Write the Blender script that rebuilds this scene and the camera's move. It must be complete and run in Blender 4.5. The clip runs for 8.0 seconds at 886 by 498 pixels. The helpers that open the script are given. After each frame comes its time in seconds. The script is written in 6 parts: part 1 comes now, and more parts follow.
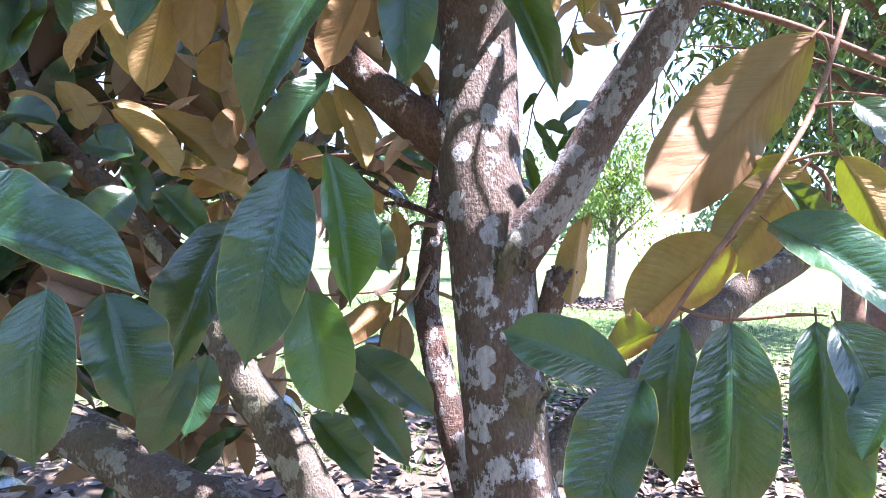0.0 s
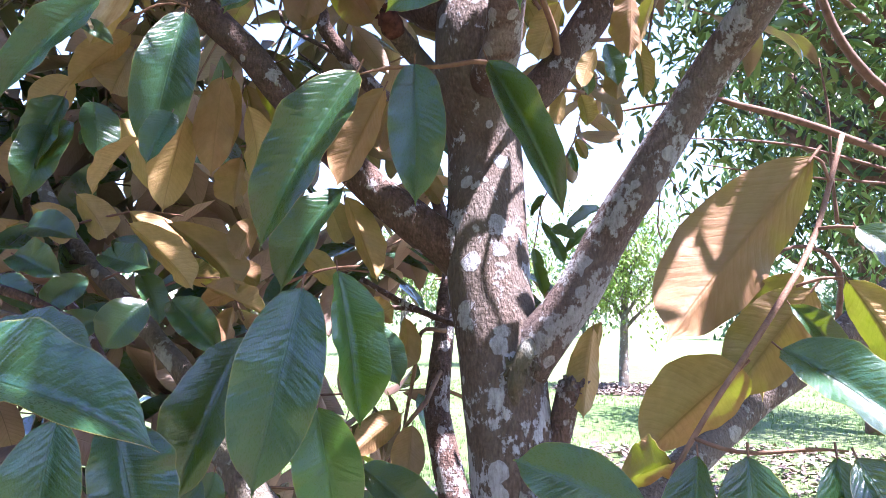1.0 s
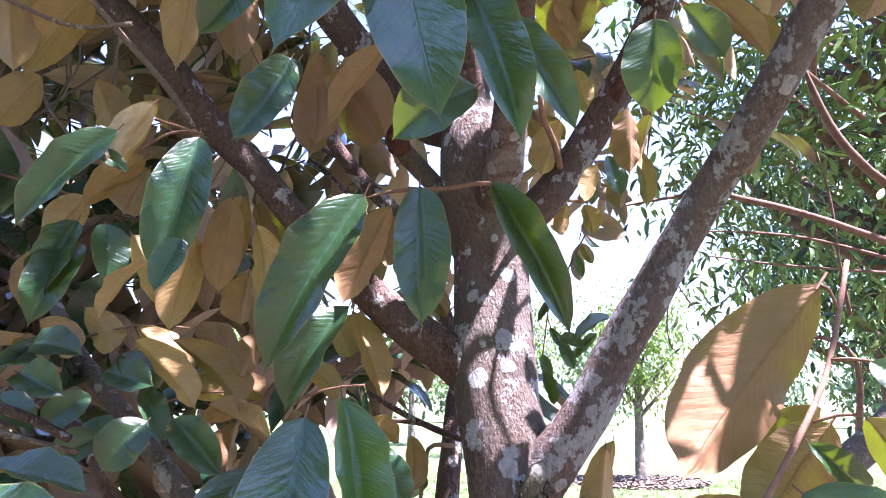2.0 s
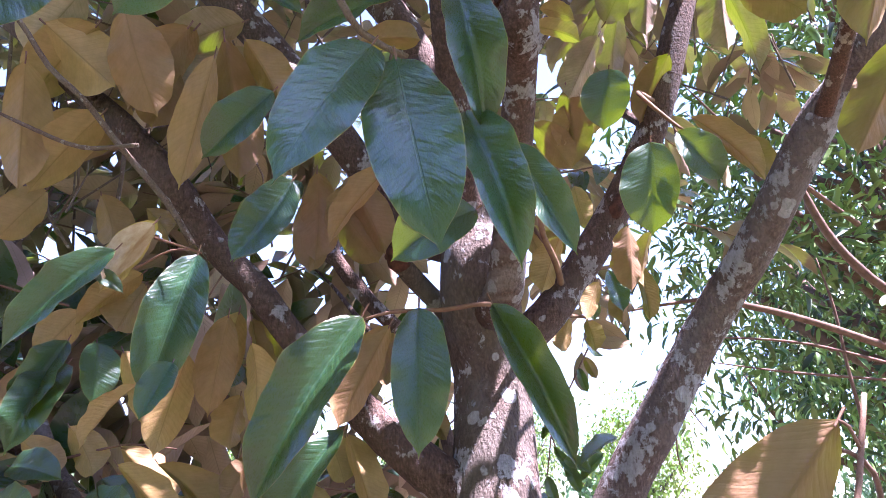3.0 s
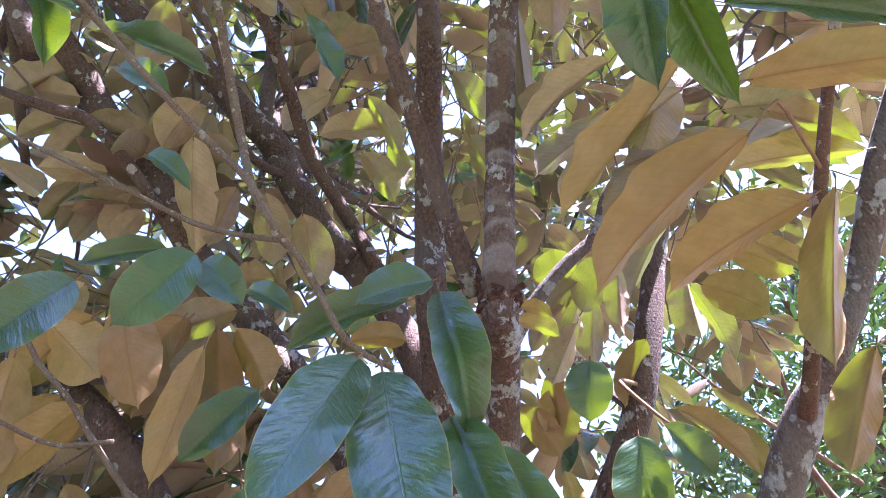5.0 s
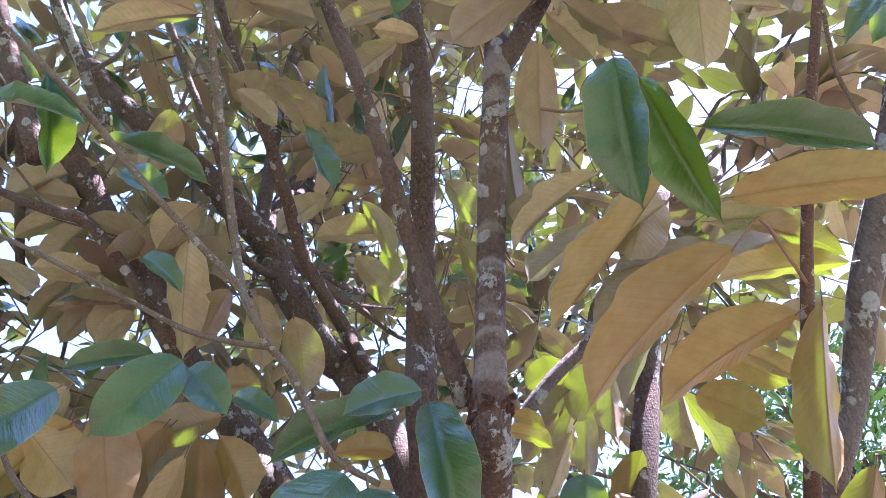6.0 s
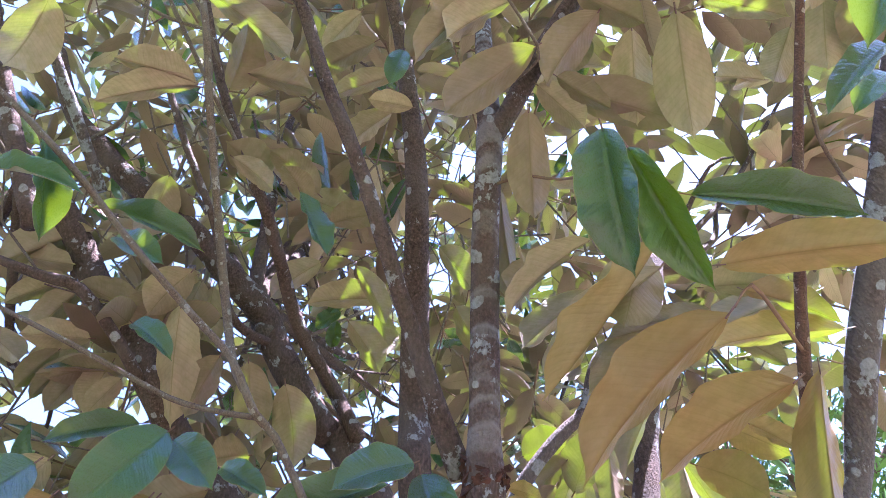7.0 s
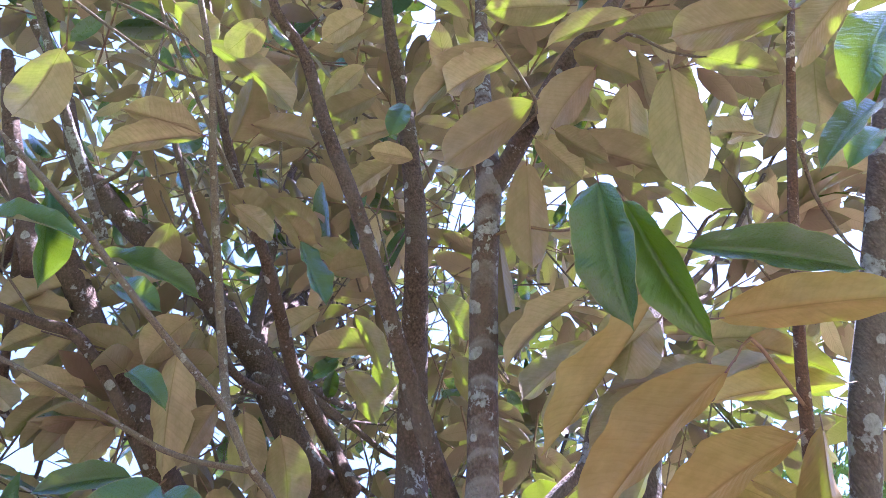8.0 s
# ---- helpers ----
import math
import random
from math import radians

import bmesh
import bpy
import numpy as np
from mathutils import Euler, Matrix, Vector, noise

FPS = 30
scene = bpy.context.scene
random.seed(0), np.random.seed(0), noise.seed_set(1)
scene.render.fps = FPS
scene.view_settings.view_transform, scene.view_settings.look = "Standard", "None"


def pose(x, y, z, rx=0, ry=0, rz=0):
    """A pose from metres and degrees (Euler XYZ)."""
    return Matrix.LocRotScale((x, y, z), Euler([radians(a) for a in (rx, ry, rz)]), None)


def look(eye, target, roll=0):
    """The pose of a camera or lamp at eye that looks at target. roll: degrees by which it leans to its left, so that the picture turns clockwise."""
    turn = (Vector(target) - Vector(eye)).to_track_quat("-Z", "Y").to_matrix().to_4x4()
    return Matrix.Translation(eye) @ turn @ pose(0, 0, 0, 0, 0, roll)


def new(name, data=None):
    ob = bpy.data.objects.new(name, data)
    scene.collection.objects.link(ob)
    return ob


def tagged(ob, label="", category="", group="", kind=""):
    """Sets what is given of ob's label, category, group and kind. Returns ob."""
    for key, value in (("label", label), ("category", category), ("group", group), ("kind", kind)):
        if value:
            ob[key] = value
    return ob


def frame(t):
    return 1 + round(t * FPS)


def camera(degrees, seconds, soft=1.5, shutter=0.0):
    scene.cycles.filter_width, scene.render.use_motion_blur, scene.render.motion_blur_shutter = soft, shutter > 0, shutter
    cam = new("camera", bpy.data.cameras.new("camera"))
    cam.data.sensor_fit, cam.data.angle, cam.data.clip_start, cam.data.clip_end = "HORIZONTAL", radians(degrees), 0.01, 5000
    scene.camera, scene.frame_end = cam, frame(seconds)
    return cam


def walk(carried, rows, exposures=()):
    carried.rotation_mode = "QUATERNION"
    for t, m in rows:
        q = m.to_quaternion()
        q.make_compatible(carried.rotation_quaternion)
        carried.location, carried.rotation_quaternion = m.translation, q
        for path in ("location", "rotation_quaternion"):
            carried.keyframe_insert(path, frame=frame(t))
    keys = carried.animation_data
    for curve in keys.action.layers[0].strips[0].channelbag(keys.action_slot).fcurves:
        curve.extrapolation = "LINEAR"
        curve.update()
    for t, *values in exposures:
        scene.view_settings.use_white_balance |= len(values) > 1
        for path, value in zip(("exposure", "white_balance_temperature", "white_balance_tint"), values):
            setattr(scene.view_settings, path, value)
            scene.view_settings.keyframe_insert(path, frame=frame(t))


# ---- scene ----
cam = camera(68.5, 8.0, soft=0.5)
PATH = [
    (0, (0.042, 0.05, 1.365), (-0.029, 2.048, 1.333), 1.2),
    (0.5, (0.043, 0.047, 1.383), (-0.042, 2.044, 1.46), 0.9),
    (1, (0.042, 0.043, 1.405), (-0.063, 2.028, 1.626), 0.7),
    (1.5, (0.042, 0.04, 1.425), (-0.08, 2.005, 1.777), 0.8),
    (1.7, (0.043, 0.037, 1.434), (-0.078, 1.991, 1.844), 0.5),
    (2.8, (0.048, 0.038, 1.485), (-0.094, 1.914, 2.164), 0.3),
    (3, (0.046, 0.044, 1.485), (-0.082, 1.888, 2.249), 0.6),
    (3.5, (0.049, 0.032, 1.503), (-0.078, 1.804, 2.422), 0.4),
    (4, (0.044, 0.015, 1.52), (-0.055, 1.676, 2.629), 0.1),
    (4.5, (0.046, 0.008, 1.536), (-0.038, 1.577, 2.773), -0.3),
    (5, (0.048, 0.001, 1.548), (-0.015, 1.452, 2.923), -0.4),
    (5.2, (0.049, -0.001, 1.55), (-0.008, 1.402, 2.979), -0.4),
    (6.5, (0.055, -0.013, 1.559), (0.031, 1.134, 3.197), -0.7),
    (7, (0.057, -0.012, 1.561), (0.04, 1.062, 3.248), -1.1),
    (7.5, (0.058, -0.012, 1.561), (0.05, 1.0, 3.286), -1.0),
    (8, (0.059, -0.016, 1.561), (0.046, 0.931, 3.322), -0.8),
]
walk(cam, [(t, look(eye, target, roll)) for t, eye, target, roll in PATH], [(0, 3.13, 5600, 26), (1.5, 3.13, 5600, 32), (3.5, 3.28, 5600, 41), (4, 3.4, 5600, 40), (5, 3.58, 5450, 38), (6.5, 3.56, 5250, 35), (8, 3.54, 5200, 34)])

# ---- daylight: blue sky and a high sun from the right ----
SUN_EL, SUN_AZ = radians(66), radians(116)      # azimuth from +y towards +x
world = bpy.data.worlds.new("sky")
scene.world = world
world.use_nodes = True
wt = world.node_tree
sky = wt.nodes.new("ShaderNodeTexSky")
sky.sky_type, sky.sun_disc, sky.sun_elevation, sky.sun_rotation = "NISHITA", False, SUN_EL, SUN_AZ
sky.air_density, sky.dust_density = 1.0, 0.6
wt.links.new(sky.outputs[0], wt.nodes["Background"].inputs[0])
wt.nodes["Background"].inputs[1].default_value = 0.087
sun = new("sun", bpy.data.lights.new("sun", "SUN"))
sun.data.energy, sun.data.angle, sun.data.color = 5.0, radians(0.5), (1.0, 0.955, 0.89)
to_sun = Vector((math.cos(SUN_EL) * math.sin(SUN_AZ), math.cos(SUN_EL) * math.cos(SUN_AZ), math.sin(SUN_EL)))
sun.matrix_world = look((0, 0, 30), Vector((0, 0, 30)) - to_sun)

# ---- materials ----
def shader(name):
    m = bpy.data.materials.new(name)
    m.use_nodes = True
    t = m.node_tree
    return m, t, t.nodes["Principled BSDF"], t.nodes["Material Output"]


def node(t, kind, ins=(), operation="", data_type="", blend_type="", interpolation_type=""):
    n = t.nodes.new(kind)
    if operation:
        n.operation = operation
    if data_type:
        n.data_type = data_type
    if blend_type:
        n.blend_type = blend_type
    if interpolation_type:
        n.interpolation_type = interpolation_type
    for k, v in dict(ins).items():
        if isinstance(v, bpy.types.NodeSocket):
            t.links.new(v, n.inputs[k])
        else:
            n.inputs[k].default_value = v
    return n


def calc(t, op, a, b=0.0, c=0.0):
    return node(t, "ShaderNodeMath", {0: a, 1: b, 2: c}, operation=op).outputs[0]


def ramp(t, fac, *stops):
    n = node(t, "ShaderNodeValToRGB", {0: fac})
    while len(n.color_ramp.elements) < len(stops):
        n.color_ramp.elements.new(0.5)
    for e, (p, c) in zip(n.color_ramp.elements, stops):
        e.position, e.color = p, (*c, 1) if len(c) == 3 else c
    return n.outputs[0]


def mixc(t, fac, a, b, blend="MIX"):
    n = node(t, "ShaderNodeMix", {0: fac, 6: a, 7: b}, data_type="RGBA", blend_type=blend)
    return n.outputs[2]


def noise_of(t, co, scale, detail=4.0, rough=0.6, distort=0.0):
    return node(t, "ShaderNodeTexNoise", {"Vector": co, "Scale": scale, "Detail": detail, "Roughness": rough, "Distortion": distort}).outputs[0]


def c4(r, g, b):
    return (r, g, b, 1.0)


def leaf_material(name, base, dark, vein, trans, rough, share, relief, island=False):
    """One face of a leaf: midrib and slanting side veins from the blade's own coordinates, light let through."""
    m, t, p, out = shader(name)
    uv = node(t, "ShaderNodeTexCoord").outputs["UV"]
    sep = node(t, "ShaderNodeSeparateXYZ", {0: uv})
    across = calc(t, "MULTIPLY", calc(t, "ABSOLUTE", calc(t, "SUBTRACT", sep.outputs[0], 0.5)), 2.0)
    if island:
        rnd = node(t, "ShaderNodeNewGeometry").outputs["Random Per Island"]
    else:
        rnd = node(t, "ShaderNodeObjectInfo").outputs["Random"]
    co = node(t, "ShaderNodeTexCoord").outputs["Object"]
    shift = node(t, "ShaderNodeVectorMath", {0: co, 1: node(t, "ShaderNodeCombineXYZ", {0: calc(t, "MULTIPLY", rnd, 37.0), 2: rnd}).outputs[0]}, operation="ADD").outputs[0]
    wob = noise_of(t, shift, 3.0, 2.0)
    phase = calc(t, "SUBTRACT", calc(t, "MULTIPLY", sep.outputs[1], 112.0), calc(t, "MULTIPLY", across, 17.0))
    phase = calc(t, "ADD", phase, calc(t, "MULTIPLY", wob, 9.0))
    groove = calc(t, "POWER", calc(t, "ABSOLUTE", calc(t, "COSINE", calc(t, "MULTIPLY", phase, 0.5))), 12.0)
    mid = node(t, "ShaderNodeMapRange", {0: across, 1: 0.012, 2: 0.035, 3: 1.0, 4: 0.0}, interpolation_type="SMOOTHSTEP").outputs[0]
    blotch = noise_of(t, shift, 7.0, 5.0, 0.65)
    fine = noise_of(t, shift, 60.0, 3.0)
    body = mixc(t, node(t, "ShaderNodeMapRange", {0: blotch, 1: 0.35, 2: 0.7}).outputs[0], c4(*base), c4(*dark))
    hue = node(t, "ShaderNodeHueSaturation", {"Hue": calc(t, "MULTIPLY_ADD", rnd, 0.03, 0.485), "Value": calc(t, "MULTIPLY_ADD", rnd, 0.9, 0.45) if island else calc(t, "MULTIPLY_ADD", rnd, 0.6, 0.68), "Color": body}).outputs[0]
    hue = mixc(t, calc(t, "MULTIPLY", groove, 0.12 if rough < 0.5 else 0.16), hue, c4(*vein))
    col = mixc(t, calc(t, "MULTIPLY", mid, 0.35 if rough < 0.5 else 0.6), hue, c4(*vein))
    if rough < 0.5:  # pale rim
        col = mixc(t, node(t, "ShaderNodeMapRange", {0: across, 1: 0.965, 2: 0.99, 4: 0.55}).outputs[0], col, c4(0.32, 0.27, 0.08))
    specks = node(t, "ShaderNodeMapRange", {0: noise_of(t, shift, 34.0, 2.0), 1: 0.74, 2: 0.78}).outputs[0]
    col = mixc(t, calc(t, "MULTIPLY", specks, 0.6), col, c4(0.10, 0.06, 0.025))
    t.links.new(col, p.inputs["Base Color"])
    t.links.new(node(t, "ShaderNodeMapRange", {0: fine, 1: 0.3, 2: 0.7, 3: rough - 0.06, 4: rough + 0.1}).outputs[0], p.inputs["Roughness"])
    p.inputs["Specular IOR Level"].default_value = 0.45 if rough < 0.5 else 0.35
    if rough < 0.5:  # waxy skin
        p.inputs["Coat Weight"].default_value, p.inputs["Coat Roughness"].default_value, p.inputs["Coat IOR"].default_value = 1.0, 0.17, 1.57
    puff = calc(t, "POWER", calc(t, "ABSOLUTE", calc(t, "SINE", calc(t, "MULTIPLY", phase, 0.5))), 0.6)
    ripple = noise_of(t, node(t, "ShaderNodeCombineXYZ", {0: calc(t, "MULTIPLY", sep.outputs[0], 4.0), 1: calc(t, "SUBTRACT", calc(t, "MULTIPLY", sep.outputs[1], 24.0), calc(t, "MULTIPLY", across, 3.5)), 2: calc(t, "MULTIPLY", rnd, 90.0)}).outputs[0], 1.0, 2.0, 0.5)
    pucker = noise_of(t, node(t, "ShaderNodeCombineXYZ", {0: calc(t, "MULTIPLY", sep.outputs[0], 6.0), 1: calc(t, "SUBTRACT", calc(t, "MULTIPLY", sep.outputs[1], 38.0), calc(t, "MULTIPLY", across, 6.0)), 2: calc(t, "MULTIPLY", rnd, 50.0)}).outputs[0], 1.0, 1.0, 0.5)
    puff = calc(t, "ADD", calc(t, "MULTIPLY", puff, 0.22 if rough < 0.5 else 0.4), calc(t, "MULTIPLY_ADD", ripple, 1.5, calc(t, "MULTIPLY", pucker, 0.6)))
    height = calc(t, "SUBTRACT", calc(t, "MULTIPLY", puff, 0.9), calc(t, "MULTIPLY", mid, 1.2))
    height = calc(t, "ADD", height, calc(t, "MULTIPLY", fine, 0.3))
    height = calc(t, "ADD", height, calc(t, "MULTIPLY", blotch, 0.7))
    bump = node(t, "ShaderNodeBump", {"Strength": relief, "Distance": 0.0025, "Height": height}).outputs[0]
    t.links.new(bump, p.inputs["Normal"])
    t.links.new(bump, p.inputs["Coat Normal"])
    tr = node(t, "ShaderNodeBsdfTranslucent", {0: c4(*trans)})
    mx = node(t, "ShaderNodeMixShader", {0: share, 1: p.outputs[0], 2: tr.outputs[0]})
    t.links.new(mx.outputs[0], out.inputs[0])
    return m


def bark_material(name, brown, dark, lichen, amount, scale=1.0, moss=0.0, ring=0.25):
    m, t, p, out = shader(name)
    co = node(t, "ShaderNodeTexCoord").outputs["Object"]
    squash = node(t, "ShaderNodeMapping", {0: co, 3: (1.0, 1.0, 0.45)}).outputs[0]
    big = noise_of(t, co, 9.0 * scale, 4.0)
    grain = noise_of(t, squash, 120.0 * scale, 6.0, 0.7)
    rings = noise_of(t, node(t, "ShaderNodeMapping", {0: co, 3: (0.35, 0.35, 3.0)}).outputs[0], 60.0 * scale, 4.0, 0.7)
    col = mixc(t, node(t, "ShaderNodeMapRange", {0: grain, 1: 0.35, 2: 0.65}).outputs[0], c4(*dark), c4(*brown))
    knob = node(t, "ShaderNodeTexVoronoi", {"Vector": squash, "Scale": 210.0 * scale}).outputs["Distance"]
    col = mixc(t, node(t, "ShaderNodeMapRange", {0: knob, 1: 0.35, 2: 0.75, 4: 0.5}).outputs[0], col, c4(*[v * 0.7 for v in dark]))
    col = mixc(t, node(t, "ShaderNodeMapRange", {0: big, 1: 0.4, 2: 0.65, 4: 0.6}).outputs[0], col, c4(brown[0] * 0.8, brown[1] * 0.95, brown[2] * 1.05))
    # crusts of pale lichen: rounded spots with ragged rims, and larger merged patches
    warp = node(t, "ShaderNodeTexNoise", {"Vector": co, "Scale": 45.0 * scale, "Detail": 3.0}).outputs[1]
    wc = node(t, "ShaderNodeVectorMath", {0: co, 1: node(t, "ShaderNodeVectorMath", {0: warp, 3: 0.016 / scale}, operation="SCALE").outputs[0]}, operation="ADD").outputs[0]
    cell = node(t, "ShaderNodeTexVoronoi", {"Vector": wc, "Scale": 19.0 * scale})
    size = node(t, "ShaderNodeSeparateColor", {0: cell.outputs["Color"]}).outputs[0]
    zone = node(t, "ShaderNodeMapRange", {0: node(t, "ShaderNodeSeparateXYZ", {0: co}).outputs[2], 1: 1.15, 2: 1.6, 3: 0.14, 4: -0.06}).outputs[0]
    # less lichen above 2 m; this also puts the upper limbs' shade into colour
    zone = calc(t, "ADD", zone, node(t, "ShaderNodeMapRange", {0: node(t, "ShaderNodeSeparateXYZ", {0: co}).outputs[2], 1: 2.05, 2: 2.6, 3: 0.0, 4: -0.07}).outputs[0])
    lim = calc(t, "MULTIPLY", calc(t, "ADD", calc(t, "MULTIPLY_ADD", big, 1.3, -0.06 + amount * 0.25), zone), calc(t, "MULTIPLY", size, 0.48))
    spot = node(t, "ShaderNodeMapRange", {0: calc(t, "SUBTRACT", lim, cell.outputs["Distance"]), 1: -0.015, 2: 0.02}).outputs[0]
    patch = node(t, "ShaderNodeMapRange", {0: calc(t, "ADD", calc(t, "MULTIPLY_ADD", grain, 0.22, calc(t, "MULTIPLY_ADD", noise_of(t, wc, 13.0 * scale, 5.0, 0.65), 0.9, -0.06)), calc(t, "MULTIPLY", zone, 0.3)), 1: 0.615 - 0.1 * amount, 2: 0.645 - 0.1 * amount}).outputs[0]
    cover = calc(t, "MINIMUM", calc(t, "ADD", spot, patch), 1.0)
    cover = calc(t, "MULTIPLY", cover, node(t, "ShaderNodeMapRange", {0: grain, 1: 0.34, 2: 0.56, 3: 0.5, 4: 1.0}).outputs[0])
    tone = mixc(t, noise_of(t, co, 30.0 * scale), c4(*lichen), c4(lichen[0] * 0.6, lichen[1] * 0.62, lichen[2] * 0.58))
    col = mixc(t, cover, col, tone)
    if moss:
        g = node(t, "ShaderNodeMapRange", {0: noise_of(t, co, 6.0, 5.0), 1: 0.52, 2: 0.66, 4: moss}).outputs[0]
        col = mixc(t, g, col, c4(0.10, 0.10, 0.035))
    if ring > 0.75:  # pale cross bands of the younger wood
        band = noise_of(t, node(t, "ShaderNodeMapping", {0: wc, 3: (0.25, 0.25, 2.4)}).outputs[0], 8.0 * scale, 3.0, 0.55)
        band = node(t, "ShaderNodeMapRange", {0: calc(t, "MULTIPLY_ADD", grain, 0.12, band), 1: 0.56, 2: 0.68, 4: 0.55}).outputs[0]
        col = mixc(t, band, col, c4(lichen[0] * 0.72, lichen[1] * 0.68, lichen[2] * 0.66))
    t.links.new(col, p.inputs["Base Color"])
    p.inputs["Roughness"].default_value = 0.88
    p.inputs["Specular IOR Level"].default_value = 0.2
    h = calc(t, "ADD", calc(t, "MULTIPLY", grain, 0.9), calc(t, "MULTIPLY", rings, ring))
    h = calc(t, "SUBTRACT", h, calc(t, "MULTIPLY", knob, 0.35))
    h = calc(t, "ADD", h, calc(t, "MULTIPLY", cover, 0.25))
    t.links.new(node(t, "ShaderNodeBump", {"Strength": 0.9, "Distance": 0.012 / scale, "Height": h}).outputs[0], p.inputs["Normal"])
    return m


def plain_material(name, a, b, scale, rough, bump=0.3, dist=0.01, share=0.0, island=False, spread=0.4):
    """Two tones mixed by noise, with light let through for foliage."""
    m, t, p, out = shader(name)
    co = node(t, "ShaderNodeTexCoord").outputs["Object"]
    n1 = noise_of(t, co, scale, 5.0)
    col = mixc(t, node(t, "ShaderNodeMapRange", {0: n1, 1: 0.35, 2: 0.65}).outputs[0], c4(*a), c4(*b))
    if island:
        r = node(t, "ShaderNodeNewGeometry").outputs["Random Per Island"]
        col = node(t, "ShaderNodeHueSaturation", {"Hue": calc(t, "MULTIPLY_ADD", r, 0.05, 0.475), "Value": calc(t, "MULTIPLY_ADD", r, 2 * spread, 1 - spread), "Color": col}).outputs[0]
    t.links.new(col, p.inputs["Base Color"])
    p.inputs["Roughness"].default_value = rough
    if rough > 0.6:
        p.inputs["Specular IOR Level"].default_value = 0.2
    t.links.new(node(t, "ShaderNodeBump", {"Strength": bump, "Distance": dist, "Height": noise_of(t, co, scale * 6, 4.0)}).outputs[0], p.inputs["Normal"])
    if share:
        tr = node(t, "ShaderNodeBsdfTranslucent", {0: col})
        t.links.new(node(t, "ShaderNodeMixShader", {0: share, 1: p.outputs[0], 2: tr.outputs[0]}).outputs[0], out.inputs[0])
    return m


GREEN = ((0.014, 0.064, 0.030), (0.008, 0.040, 0.020), (0.07, 0.15, 0.055))
YOUNG = ((0.055, 0.155, 0.022), (0.040, 0.120, 0.020), (0.12, 0.22, 0.05))
# GOLD: the coppery back plus warm bounced light low down; GOLD_HIGH without it
GOLD = ((0.40, 0.233, 0.105), (0.285, 0.157, 0.068), (0.20, 0.105, 0.048))
GOLD_HIGH = ((0.385, 0.25, 0.178), (0.25, 0.157, 0.114), (0.16, 0.105, 0.065))
THROUGH = (0.60, 0.80, 0.05), (0.85, 0.95, 0.12)
leaf_top = leaf_material("leaf_upper_face", *GREEN, THROUGH[0], 0.28, 0.26, 0.48)
leaf_back = leaf_material("leaf_golden_back", *GOLD, THROUGH[1], 0.62, 0.22, 0.42)
leaf_back_high = leaf_material("leaf_dull_back", *GOLD_HIGH, THROUGH[1], 0.62, 0.23, 0.45)
crown_top = leaf_material("crown_leaf_upper", *GREEN, THROUGH[0], 0.28, 0.2, 0.4, island=True)
crown_back = leaf_material("crown_leaf_back", *GOLD_HIGH, THROUGH[1], 0.52, 0.1, 0.4, island=True)
young_top = leaf_material("young_leaf_upper_face", *YOUNG, THROUGH[0], 0.3, 0.3, 0.5)
pale_leaf = plain_material("bleached_leaf", (0.55, 0.44, 0.30), (0.36, 0.24, 0.13), 3.0, 0.7, 0.4, 0.004)
stalk_mat = plain_material("leaf_stalk", (0.25, 0.14, 0.09), (0.17, 0.09, 0.06), 60, 0.7)
twig_mat = plain_material("twig_bark", (0.25, 0.15, 0.09), (0.16, 0.095, 0.06), 40, 0.85, 0.7, 0.003)
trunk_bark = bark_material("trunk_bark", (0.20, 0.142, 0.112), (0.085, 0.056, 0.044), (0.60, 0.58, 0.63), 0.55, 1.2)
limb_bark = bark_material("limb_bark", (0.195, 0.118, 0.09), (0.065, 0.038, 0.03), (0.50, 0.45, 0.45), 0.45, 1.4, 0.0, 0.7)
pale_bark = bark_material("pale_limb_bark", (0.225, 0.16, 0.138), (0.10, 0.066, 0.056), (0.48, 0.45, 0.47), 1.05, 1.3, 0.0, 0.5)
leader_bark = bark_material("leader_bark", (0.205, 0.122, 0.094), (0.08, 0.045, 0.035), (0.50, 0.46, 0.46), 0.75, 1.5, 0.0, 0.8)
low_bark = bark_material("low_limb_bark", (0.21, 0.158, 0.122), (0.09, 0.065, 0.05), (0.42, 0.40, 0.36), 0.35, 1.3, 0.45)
twig_bark = bark_material("mottled_twig_bark", (0.25, 0.175, 0.125), (0.11, 0.07, 0.05), (0.42, 0.37, 0.32), 0.3, 4.0)
shoot_bark = bark_material("peeling_shoot_bark", (0.21, 0.11, 0.07), (0.085, 0.042, 0.028), (0.55, 0.42, 0.33), 0.5, 3.0)
wound_mat = plain_material("wound_wood", (0.15, 0.06, 0.04), (0.045, 0.022, 0.016), 70, 0.8, 0.9, 0.004)

# ---- building tools ----
def mesh_of(name, verts, faces, mats, index=None, uvs=None, smooth=True):
    me = bpy.data.meshes.new(name)
    me.from_pydata(verts, [], faces)
    for m in mats:
        me.materials.append(m)
    if index is not None:
        me.polygons.foreach_set("material_index", np.asarray(index, dtype=np.int32))
    if uvs is not None:
        lay = me.uv_layers.new(name="blade")
        li = np.empty(len(me.loops), dtype=np.int32)
        me.loops.foreach_get("vertex_index", li)
        lay.data.foreach_set("uv", np.asarray(uvs, dtype=np.float32)[li].ravel())
    me.polygons.foreach_set("use_smooth", np.full(len(me.polygons), smooth))
    me.update()
    return me


